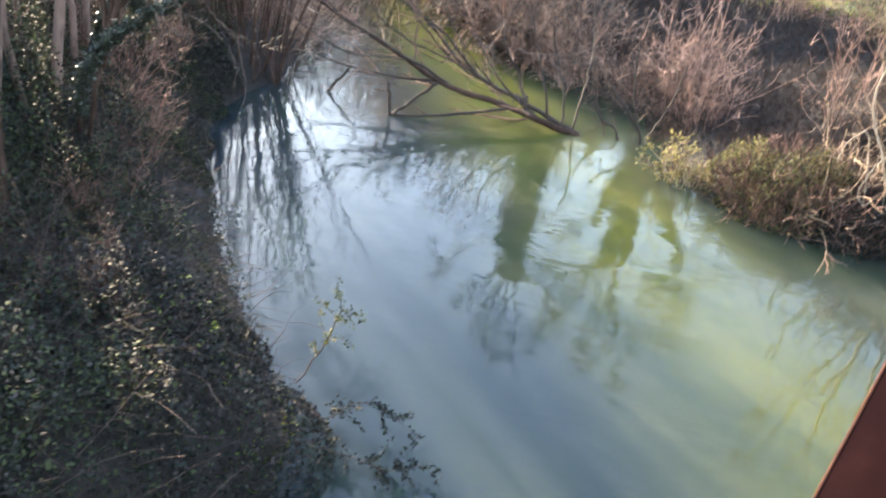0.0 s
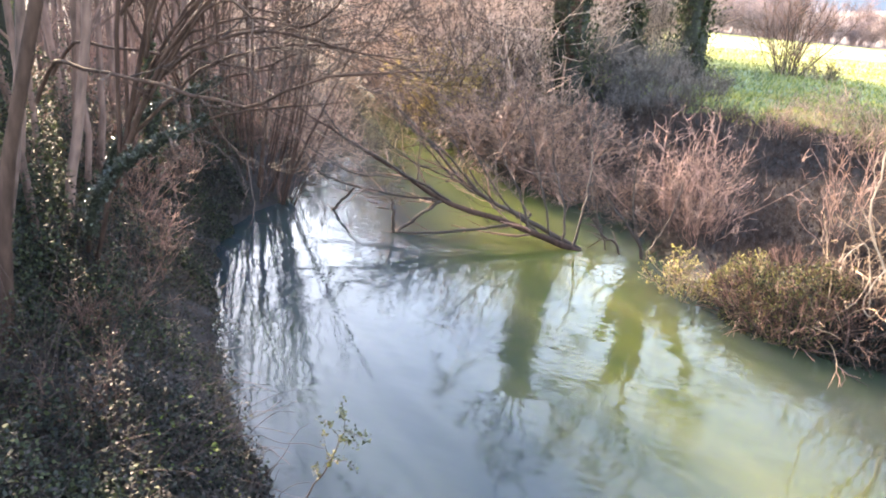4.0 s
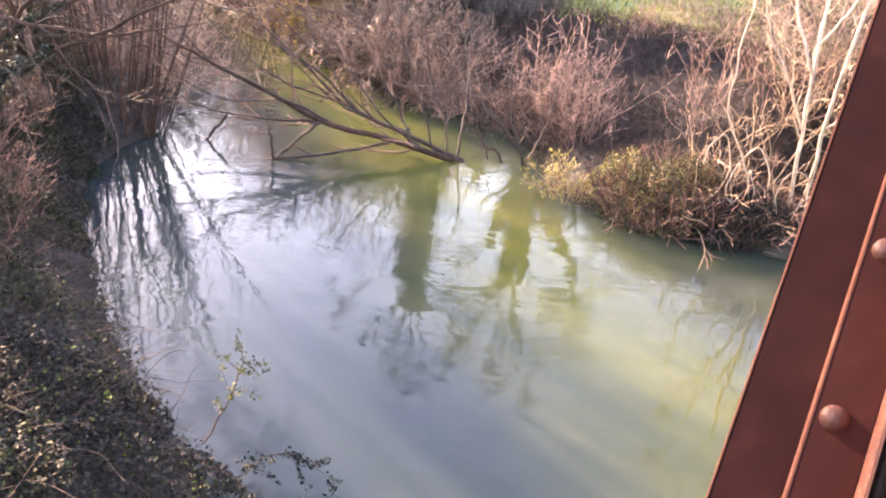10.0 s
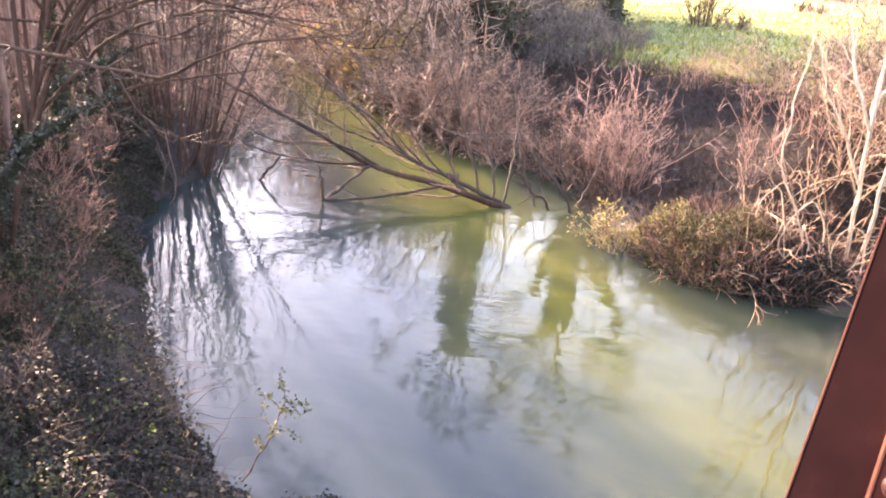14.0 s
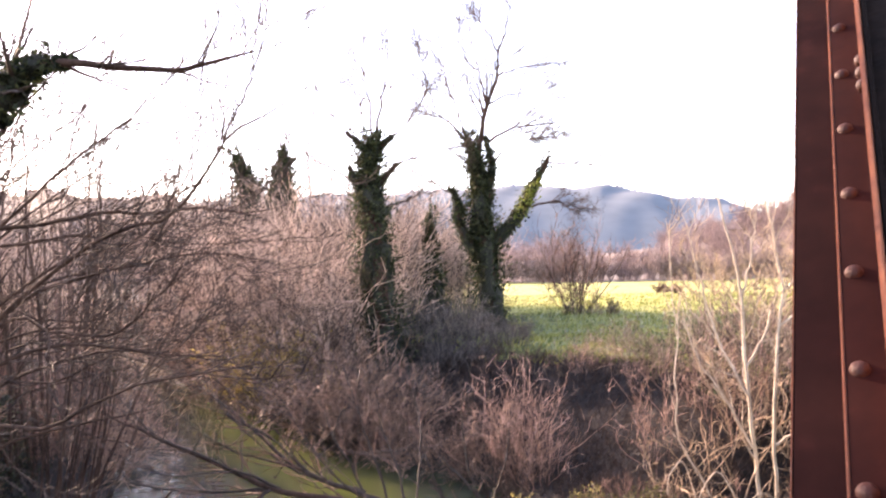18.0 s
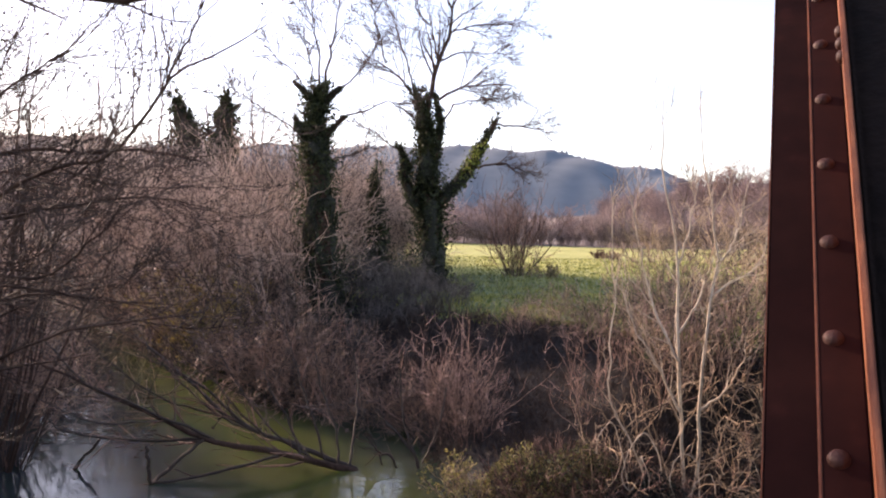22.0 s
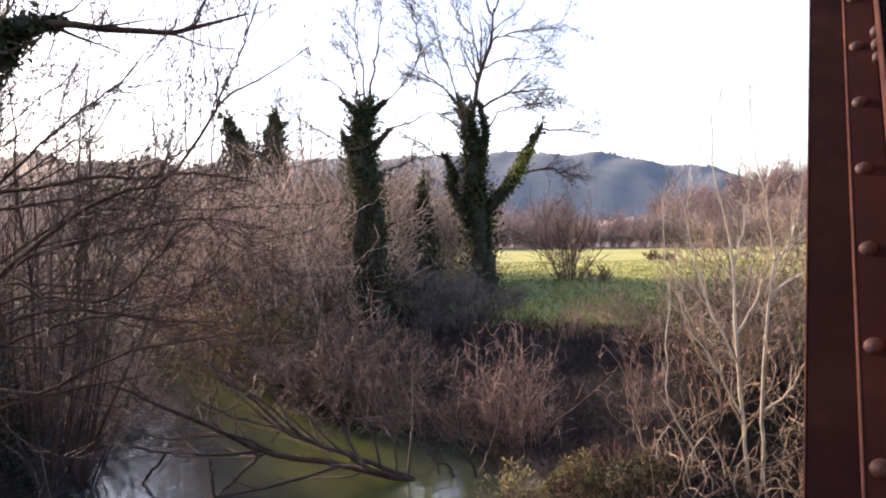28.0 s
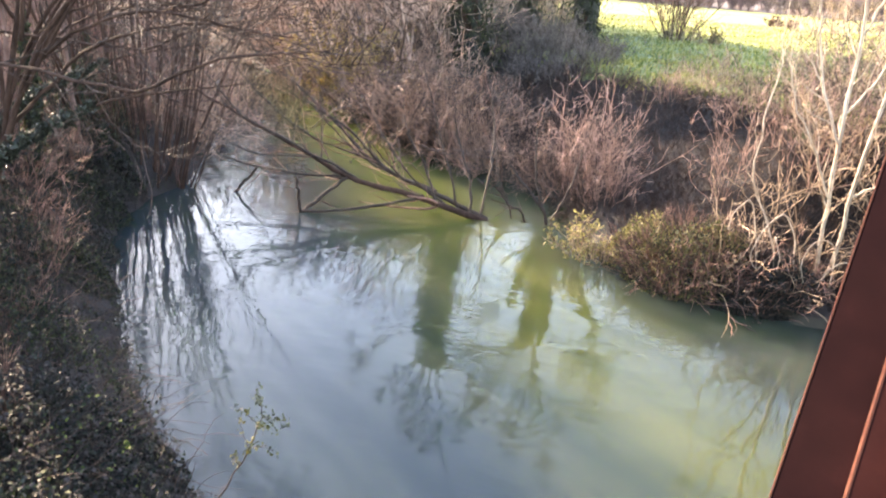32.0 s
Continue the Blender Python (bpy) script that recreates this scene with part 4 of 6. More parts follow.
mound("grassy_mound", 41, 2.35, 12.75, 1.15, 0.9, 1.0, 11000, 0.042, (LEAF_OLIVE, BRAMBLE, TWIG_RED), "rounded bramble and dead grass mound at the water's edge")
mound("grassy_mound", 42, 1.55, 13.5, 0.65, 0.6, 0.7, 2600, 0.045, (LEAF_OLIVE, LEAF_YELLOW, TWIG_RED), "yellow-green leafy mound at the water's edge")
mound("bramble_mound", 43, 3.6, 12.4, 0.9, 0.7, 0.6, 4200, 0.06, (BRAMBLE, LEAF_DEAD, TWIG_RED), "dark bramble heap overhanging the river")
mound("bramble_mound", 44, 6.4, 12.6, 1.3, 0.8, 0.5, 2400, 0.06, (BRAMBLE, LEAF_DEAD, TWIG_RED), "dark bramble heap beside the pale sapling")
mound("bramble_mound", 47, -2.85, 4.15, 0.95, 0.95, 0.7, 5600, 0.045, (BRAMBLE, LEAF_DEAD, None), "bramble heap on the bank's tip overhanging the river")
mound("bramble_mound", 48, -3.9, 5.1, 0.8, 0.8, 0.55, 3400, 0.045, (BRAMBLE, LEAF_DEAD, None), "bramble heap along the shaded bank")
for k, (x, y, r, h) in enumerate([(-6.8, 8.7, 0.6, 0.5), (-7.7, 9.9, 0.7, 0.5), (-8.5, 11.5, 0.7, 0.5), (-8.9, 12.9, 0.6, 0.45), (-5.7, 6.2, 0.8, 0.7), (-6.9, 7.2, 0.9, 0.9), (-8.1, 8.4, 1.0, 1.0), (-9.3, 9.7, 1.1, 1.2), (-6.3, 5.0, 1.1, 0.9), (-7.5, 5.8, 1.2, 1.2), (-8.7, 7.4, 1.3, 1.3), (-9.2, 11.6, 1.2, 1.1), (-4.6, 3.4, 1.2, 0.8), (-5.6, 1.8, 1.2, 0.9), (-3.5, 2.9, 1.0, 0.6), (-3.3, 1.8, 1.0, 0.7), (-4.4, 2.2, 1.1, 0.8), (-4.0, 4.6, 1.0, 0.7), (-9.9, 13.5, 1.0, 2.3), (-10.6, 14.9, 1.1, 2.3), (-9.4, 12.9, 0.8, 0.9), (-11.4, 16.4, 1.2, 1.4)]):
    mound("ivy_mound", 140 + k, x, y, r, r, h, 3800, 0.046, (BRAMBLE, LEAF_DEAD, None) if k % 2 else (IVY, BRAMBLE, None), "heap of dark ivy and bramble under bank trees")
for k, (x, y, r, h) in enumerate([(-6.6, 5.6, 0.9, 1.7), (-7.6, 6.6, 1.0, 2.0), (-8.6, 7.6, 1.0, 2.2), (-7.2, 4.4, 1.0, 1.9), (-8.4, 5.4, 1.1, 2.3), (-6.0, 3.6, 0.9, 1.5), (-9.6, 8.8, 1.1, 2.2), (-10.4, 10.4, 1.1, 2.0)]):
    mound("ivy_thicket", 180 + k, x, y, r, r, h, 5200, 0.05, (IVY, BRAMBLE, None), "tall heap of dark ivy smothering the shaded bank")
mound("bramble_mound", 201, 5.4, 12.1, 0.9, 0.6, 0.55, 2200, 0.06, (BRAMBLE, LEAF_DEAD, TWIG_DARK), "low dark brambles trailing into the river")
mound("bramble_mound", 202, 3.3, 12.2, 0.9, 0.6, 0.55, 2200, 0.06, (BRAMBLE, LEAF_DEAD, TWIG_DARK), "low dark brambles trailing into the river")
mound("bramble_mound", 203, 7.2, 12.0, 1.0, 0.6, 0.6, 2000, 0.06, (BRAMBLE, LEAF_DEAD, TWIG_DARK), "low dark brambles trailing into the river")
lime = shrub("yellow_leaved_bush", 45, 12, 1.25, 0.6, (TWIG_STRAW, TWIG_STRAW), "small bush with bright yellow-green leaves over the water", base_r=0.3, per=(6, 3), leafy=(LEAF_YELLOW, 900, 0.065))
place(lime, 0.62, 13.5, 0.85, 0)

dark = shrub("drooping_dead_bush", 46, 22, 2.2, 0.4, (TWIG_DARK, TWIG_DARK), "dark dead branches drooping into the water", lean=(-0.7, -0.7), base_r=0.35, per=(6, 3), wob=0.2, up=-0.10, fine=0.009, stem_r=0.022)
trail = shrub("trailing_shrub", 49, 10, 1.7, 0.45, (TWIG_STRAW, TWIG_RED), "straw-coloured bare stems drooping over the water's edge", lean=(-0.1, -0.75), base_r=0.45, per=(4, 2), wob=0.24, up=-0.09, fine=0.0055, stem_r=0.010)
tagged(trail, group="trailing shrubs")
place(trail, 3.0, 12.6, 1.0, 0)
for x, y, s, r in [(2.0, 13.2, 0.8, -20), (4.2, 12.5, 1.0, 15), (5.7, 12.5, 1.1, 20), (6.7, 12.4, 1.0, 5)]:
    again(trail, x, y, s, r)
place(dark, 0.55, 15.7, 0.45, 0)
again(dark, 0.35, 16.9, 0.5, 20)
again(dark, -3.4, 20.2, 0.9, -20)


def hooked_stems():
    """Pale curling shoots that hang from the bank towards the water."""
    rng = np.random.default_rng(50)
    ob = thing("hooked_shoots", (3.9, 12.45, zat(3.9, 12.45)), "pale bare shoots curling down to hooks over the water", "shrub")
    o = np.array(ob.location)
    for xz, r in [([(4.0, 0.45), (3.85, 1.2), (3.56, 1.62), (3.27, 1.24), (3.18, 0.88), (3.29, 0.70), (3.38, 0.86)], 0.013),
                  ([(3.7, 0.4), (3.54, 1.18), (3.67, 0.81), (3.60, 0.22), (3.34, 0.05), (3.06, 0.41)], 0.012),
                  ([(4.4, 0.3), (4.1, 0.55), (3.67, 0.12), (3.19, 0.16), (2.83, 0.67)], 0.011),
                  ([(3.4, 0.5), (3.08, 1.69), (2.81, 1.56), (2.75, 1.26)], 0.010),
                  ([(4.6, 0.4), (4.5, 1.1), (4.2, 1.25), (4.0, 0.9), (4.1, 0.5)], 0.011),
                  ([(4.9, 0.4), (4.75, 0.9), (4.45, 0.75), (4.35, 0.3), (4.6, 0.15)], 0.011)]:
        pts = [(x, 12.45 - 0.07 * i, z) for i, (x, z) in enumerate(xz)]
        P, R = limb(rng, np.array(pts) - o, r, 0.006, 22, 0.006)
        shoot = part("shoot", Acc().add(*tubes(P, R, 5)), BARK_PALE, ob)
        P1, R1 = grow(rng, P, R, 4, 0.35, 5, 0.2, 0.9, (30, 60), -0.05, 0.2, 0.6, 0.005)
        for i in range(len(P1)):
            part("twig", Acc().add(*tubes(P1[i], R1[i], 3)), TWIG_STRAW, shoot)


hooked_stems()


def drowned_bush():
    """A dead bush whose black branches rise out of the bay beside the fallen tree."""
    rng = np.random.default_rng(53)
    ob = thing("drowned_dead_bush", (-0.3, 15.0, -0.2), "black dead bush standing in the water at the bank", "shrub")
    o = np.array(ob.location)
    for pts, r in [([(-0.18, 15.0, -0.25), (-0.39, 15.0, 0.29), (-0.67, 15.05, 0.62), (-0.93, 15.1, 0.89), (-1.2, 15.2, 1.15)], 0.036),
                   ([(-0.28, 15.0, 0.05), (-0.40, 15.05, 0.35), (-0.57, 15.15, 0.76), (-0.68, 15.3, 1.22), (-0.75, 15.5, 2.0)], 0.028),
                   ([(-0.62, 14.95, -0.2), (-0.85, 15.0, 0.22), (-1.10, 15.05, 0.31), (-1.40, 15.1, 0.6)], 0.028),
                   ([(-0.20, 15.1, 0.1), (0.05, 15.3, 0.6), (0.2, 15.6, 1.1), (0.25, 15.9, 1.5)], 0.022),
                   ([(-0.95, 15.1, -0.2), (-1.2, 15.3, 0.4), (-1.5, 15.6, 0.9), (-1.6, 15.9, 1.4)], 0.020)]:
        P, R = limb(rng, np.array(pts) - o, r, r * 0.5, 16, 0.012)
        branch = part("branch", Acc().add(*tubes(P, R, 6)), WET_WOOD, ob)
        P1, R1 = grow(rng, P, R, 9, 0.6, 6, 0.25, 1.0, (25, 60), 0.0, 0.16, 0.5, 0.0055)
        for i in range(len(P1)):
            part("twig", Acc().add(*tubes(P1[i], R1[i], 3)), TWIG_DARK, branch)


drowned_bush()
scrub = shrub("grey_scrub", 52, 34, 1.5, 0.55, (TWIG_GREY, TWIG_GREY), "soft grey dead scrub round the ivy-clad trunks", base_r=0.8, per=(6, 4), wob=0.15, up=0.06, fine=0.007, stem_r=0.012, sub=(0.36, 0.2), split=False)
tagged(scrub, group="grey scrub")
place(scrub, -2.5, 23.0, 0.75, 0)
for x, y, s, r in [(-1.5, 23.4, 0.75, 40), (-0.6, 23.0, 0.7, 95), (-3.3, 24.0, 0.9, 140), (0.3, 24.2, 0.7, 200), (-1.0, 25.2, 1.0, 250), (-2.2, 25.6, 1.1, 300), (-1.4, 27.2, 1.2, 20), (-2.6, 28.0, 1.4, 70), (-0.9, 28.4, 1.0, 130), (-4.6, 24.4, 1.0, 170), (-1.9, 21.8, 0.5, 230), (-0.9, 21.4, 0.45, 290), (0.7, 27.2, 0.7, 340), (-3.6, 29.0, 1.0, 15)]:
    again(scrub, x, y, s, r)


# ---- fallen tree in the river ----
def fallen_tree():
    rng = np.random.default_rng(51)
    ob = thing("fallen_tree", (-1.3, 14.8, 0.0), "dead leafless tree fallen from the bank into the river", "tree")
    o = np.array(ob.location)
    twig = Acc()
    for name, pts, r0, r1, per, ln in [
            ("trunk", [(-1.2, 14.85, -0.2), (-1.6, 14.75, -0.02), (-3.13, 14.5, 0.41), (-4.56, 14.4, 0.68), (-5.84, 14.6, 1.17), (-7.55, 15.0, 1.7), (-8.9, 15.4, 2.17)], 0.085, 0.010, 14, 1.6),
            ("limb", [(-1.4, 14.9, -0.1), (-2.83, 14.9, 0.45), (-4.14, 15.1, 0.87), (-5.56, 15.6, 1.81), (-6.61, 16.0, 2.44)], 0.06, 0.012, 10, 1.4),
            ("limb", [(-3.04, 14.5, 0.34), (-4.18, 14.0, 0.12), (-5.26, 13.65, 0.0), (-6.26, 13.7, -0.03), (-7.05, 14.35, -0.02)], 0.032, 0.014, 1, 0.5),
            ("broken_stub", [(-7.08, 14.36, -0.06), (-6.82, 14.38, 0.26), (-6.53, 14.4, 0.6)], 0.034, 0.024, 0, 0),
            ("broken_stub", [(-5.26, 13.65, -0.05), (-5.27, 13.6, 0.4), (-5.33, 13.6, 0.72)], 0.034, 0.026, 0, 0),
            ("limb", [(-5.26, 13.65, -0.02), (-4.97, 14.0, 0.25), (-4.48, 14.4, 0.68)], 0.04, 0.03, 0, 0),
            ("limb", [(-4.56, 14.4, 0.66), (-6.03, 14.3, 0.63), (-7.23, 14.3, 0.78), (-7.83, 14.5, 1.18)], 0.03, 0.008, 5, 0.8),
            ("limb", [(-2.6, 14.6, 0.25), (-2.9, 14.8, 0.9), (-3.4, 15.0, 1.6), (-3.6, 15.2, 2.3)], 0.03, 0.008, 7, 0.9),
            ("limb", [(-1.9, 14.8, 0.05), (-2.0, 15.0, 0.8), (-2.4, 15.2, 1.7), (-2.5, 15.3, 2.4)], 0.03, 0.008, 7, 0.9),
            ("limb", [(-2.71, 15.0, 0.43), (-3.63, 15.1, 0.63), (-4.47, 15.3, 0.89), (-5.73, 15.8, 1.69), (-6.73, 16.4, 2.53)], 0.032, 0.008, 9, 1.1),
            ("limb", [(-4.31, 14.4, 0.66), (-5.42, 14.3, 1.15), (-6.64, 14.2, 1.69), (-7.2, 14.2, 2.16), (-7.9, 14.3, 2.8)], 0.032, 0.008, 8, 1.0),
            ("limb", [(-4.47, 15.3, 0.89), (-5.76, 15.2, 1.29), (-7.01, 15.3, 2.14), (-7.58, 15.4, 2.69)], 0.024, 0.007, 7, 0.9),
            ("limb", [(-5.2, 14.4, 1.02), (-5.8, 14.0, 1.05), (-6.47, 13.8, 1.11), (-7.17, 13.7, 1.43), (-7.72, 13.7, 1.78)], 0.02, 0.007, 6, 0.8),
            ("limb", [(-2.16, 14.8, 0.15), (-2.52, 15.0, 1.1), (-2.88, 15.2, 1.99), (-3.24, 15.5, 2.97)], 0.028, 0.008, 9, 0.9),
            ("limb", [(-2.41, 14.75, 0.2), (-3.14, 14.6, 0.76), (-3.8, 14.6, 1.52), (-4.38, 14.8, 2.36)], 0.026, 0.008, 8, 0.9),
            ("limb", [(-1.7, 14.8, -0.02), (-1.61, 15.4, 1.12), (-1.69, 15.8, 1.89), (-1.9, 16.1, 2.6)], 0.028, 0.008, 8, 0.9),
            ("limb", [(-3.9, 15.05, 0.8), (-4.8, 15.2, 1.5), (-6.0, 15.4, 2.0), (-7.4, 15.6, 2.2)], 0.03, 0.008, 7, 0.9)]:
        P, R = limb(rng, np.array(pts) - o, r0, r1, 18, 0.012)
        part(name, Acc().add(*tubes(P, R, 7)), WET_WOOD if name != "trunk" else BARK, ob)
        if per:
            P1, R1 = grow(rng, P, R, int(per * 1.7), ln, 6, 0.25, 1.0, (20, 50), 0.09, 0.14, 0.45, 0.0055)
            P2, R2 = grow(rng, P1, R1, 4, ln * 0.45, 4, 0.2, 1.0, (20, 50), 0.08, 0.18, 0.6, 0.004)
            twig.add(*tubes(P1, R1, 4)).add(*tubes(P2, R2, 3))
    tagged(part("twigwork", twig, TWIG_RED, ob), kind="stuff")


fallen_tree()


# ---- left bank: coppice clump, overhanging tree, woods ----
def coppice():
    rng = np.random.default_rng(61)
    ob = thing("coppiced_clump", (-9.1, 14.3, 0.05), "clump of many straight leafless stems rising from the water's edge", "tree")
    N = 42
    a = rng.uniform(0, 2 * np.pi, N)
    rr = rng.uniform(0.05, 1.05, N) ** 0.8
    p = np.stack([np.cos(a) * rr * 1.15, np.sin(a) * rr * 0.7, np.full(N, -0.2)], -1)
    d = unit(np.stack([np.cos(a) * rr * 0.34 + 0.05, np.sin(a) * rr * 0.26, np.ones(N)], -1) + rng.normal(0, 0.08, (N, 3)))
    L = rng.uniform(3.5, 8.5, N)
    pts = [p]
    for _ in range(9):
        d = unit(d + rng.normal(0, 0.035, d.shape) + [0, 0, 0.02])
        pts.append(pts[-1] + d * (L / 9)[:, None])
    P = np.stack(pts, 1)
    R = (0.012 + 0.040 * rng.uniform(0, 1, N) ** 1.8)[:, None] * np.linspace(1, 0.2, 10)[None]
    for i in range(N):
        part("stem", Acc().add(*tubes(P[i], R[i], 5)), BARK, ob)
    P1, R1 = grow(rng, P, R, 4, 0.9, 5, 0.3, 1.0, (18, 42), 0.12, 0.12, 0.45, 0.007)
    P2, R2 = grow(rng, P1, R1, 2, 0.4, 4, 0.2, 1.0, (20, 50), 0.08, 0.16, 0.6, 0.005)
    tagged(part("twigwork", Acc().add(*tubes(P1, R1, 3)).add(*tubes(P2, R2, 3)), TWIG_DARK, ob), kind="stuff")
    q, s = grow(rng, p[:, None].repeat(2, 1) + np.array([[[0, 0, 0.05]], [[0, 0, 0.3]]]).reshape(1, 2, 3), np.full((N, 2), 0.01), 3, 0.9, 5, 0, 1, (4, 22), 0.1, 0.16, 0.6, 0.006)
    tagged(part("root_growth", Acc().add(*tubes(q, s, 3)), TWIG_RED, ob), kind="stuff")


coppice()


def overhanging_tree():
    rng = np.random.default_rng(62)
    ob = thing("overhanging_tree", (-6.57, 6.87, zat(-6.57, 6.87) - 0.1), "leafless tree leaning from the bank with long branches over the river", "tree")
    o = np.array(ob.location)
    twig, buds = Acc(), []
    for name, pts, r0, r1, per, ln in [
            ("trunk", [(-6.6, 6.87, 1.0), (-6.38, 6.87, 1.8), (-6.19, 6.87, 2.4), (-5.61, 6.87, 3.6), (-4.9, 6.87, 4.5), (-4.03, 6.87, 5.19), (-3.37, 6.57, 5.4), (-2.8, 6.37, 5.54), (-2.26, 6.07, 6.1), (-1.87, 5.87, 6.24), (-1.35, 5.67, 6.49)], 0.034, 0.004, 26, 0.7),
            ("limb", [(-2.26, 6.07, 6.1), (-2.03, 6.07, 6.57), (-2.0, 6.17, 6.93), (-1.99, 6.27, 7.28)], 0.010, 0.003, 4, 0.5),
            ("limb", [(-6.1, 6.9, 2.6), (-5.6, 6.9, 4.4), (-5.05, 6.87, 5.34), (-4.49, 7.07, 5.5), (-4.01, 7.17, 5.59), (-3.2, 7.27, 5.62), (-2.6, 7.27, 5.62), (-2.22, 7.17, 5.51)], 0.032, 0.004, 18, 0.8),
            ("limb", [(-7.2, 6.8, 3.2), (-6.74, 6.67, 3.74), (-6.14, 6.47, 3.73), (-4.91, 6.17, 3.74), (-3.77, 5.87, 3.72), (-3.05, 5.67, 4.03), (-2.27, 5.47, 4.22), (-1.69, 5.37, 4.32)], 0.028, 0.004, 14, 0.7),
            ("limb", [(-6.2, 6.9, 2.3), (-5.6, 6.9, 3.6), (-4.76, 6.77, 4.13), (-4.05, 6.57, 4.33), (-3.45, 6.37, 4.34), (-2.82, 6.17, 4.3), (-2.13, 5.97, 4.29)], 0.026, 0.004, 14, 0.7),
            ("limb", [(-5.9, 6.87, 3.1), (-4.83, 6.87, 4.5), (-4.07, 6.57, 4.45), (-3.33, 6.27, 4.47), (-2.76, 5.97, 4.81), (-2.52, 5.87, 5.1)], 0.02, 0.004, 12, 0.7),
            ("limb", [(-6.1, 6.87, 2.6), (-6.0, 6.9, 4.5), (-5.3, 6.8, 5.8), (-4.4, 6.6, 6.6), (-3.8, 6.5, 7.1)], 0.030, 0.004, 20, 0.9),
            ("limb", [(-5.8, 6.9, 3.3), (-5.0, 7.2, 4.6), (-4.2, 7.6, 5.0), (-3.2, 7.9, 5.2), (-2.4, 8.0, 5.1)], 0.026, 0.004, 16, 0.9),
            ("limb", [(-5.9, 6.9, 3.0), (-5.2, 7.3, 3.8), (-4.4, 7.7, 4.1), (-3.6, 7.9, 4.1), (-2.7, 8.0, 3.9)], 0.024, 0.004, 14, 0.9),
            ("limb", [(-5.6, 6.8, 3.9), (-5.0, 6.5, 5.2), (-4.5, 6.4, 6.2), (-4.3, 6.3, 7.2)], 0.024, 0.004, 16, 0.9),
            ("limb", [(-6.0, 6.9, 4.3), (-5.2, 7.0, 5.2), (-4.3, 7.0, 6.0), (-3.6, 7.0, 6.5), (-3.2, 7.0, 6.9)], 0.022, 0.004, 18, 0.8)]:
        P, R = limb(rng, np.array(pts) - o, r0, r1, 22, 0.012)
        limb_ob = part(name, Acc().add(*tubes(P, R, 7)), BARK, ob)
        PB, RB = grow(rng, P, R, 7, 1.9, 9, 0.3, 0.9, (15, 45), 0.05, 0.09, 0.42, 0.0055)
        for i in range(len(PB)):
            part("bough", Acc().add(*tubes(PB[i], RB[i], 5)), BARK, limb_ob)
        PC, RC = grow(rng, PB, RB, 6, 0.7, 5, 0.2, 1.0, (20, 50), 0.05, 0.13, 0.55, 0.0058)
        PD, RD = grow(rng, PC, RC, 2, 0.3, 4, 0.2, 1.0, (20, 55), 0.05, 0.18, 0.6, 0.0048)
        twig.add(*tubes(PC, RC, 3)).add(*tubes(PD, RD, 3))
        buds.append(PD[:, 2:].reshape(-1, 3))
        P1, R1 = grow(rng, P, R, per, ln, 6, 0.3, 0.98, (20, 50), 0.05, 0.12, 0.5, 0.0045)
        P2, R2 = grow(rng, P1, R1, 3, ln * 0.45, 4, 0.2, 1.0, (20, 55), 0.05, 0.18, 0.6, 0.004)
        twig.add(*tubes(P1, R1, 4)).add(*tubes(P2, R2, 3))
        buds.append(P2[:, 2:].reshape(-1, 3))
    P, R = limb(rng, np.array([(-6.5, 6.7, 1.5), (-6.04, 6.4, 2.34), (-5.53, 6.3, 2.83), (-5.01, 6.2, 3.15), (-4.47, 6.1, 3.42), (-3.97, 6.0, 3.62), (-3.45, 5.9, 3.74), (-2.71, 5.8, 3.9)]) - o, 0.03, 0.005, 20, 0.01)
    ivied = part("limb", Acc().add(*tubes(P, R, 6)), BARK, ob)
    core, leaf = Acc(), Acc()
    ivy_leaves(rng, P[1:13], (0.13, 0.12, 0.10, 0.08, 0.04), 1900, 0.045, core, leaf)
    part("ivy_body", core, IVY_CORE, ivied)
    tagged(part("ivy", leaf, GLOSSY_IVY, ivied, "glossy ivy along the low bough"), kind="stuff")
    tagged(part("twigwork", twig, TWIG_DARK, ob), kind="stuff")
    c = np.concatenate(buds)
    tagged(part("catkin_haze", Acc().add(*leaves(rng, c[rng.integers(0, len(c), 3600)], 0.032, -0.3)), TWIG_DARK, ob, "small dark buds and catkins"), kind="stuff")
    return ob


over = overhanging_tree()
again(over, -8.1, 8.7, 0.95, 14, sink=0.1)


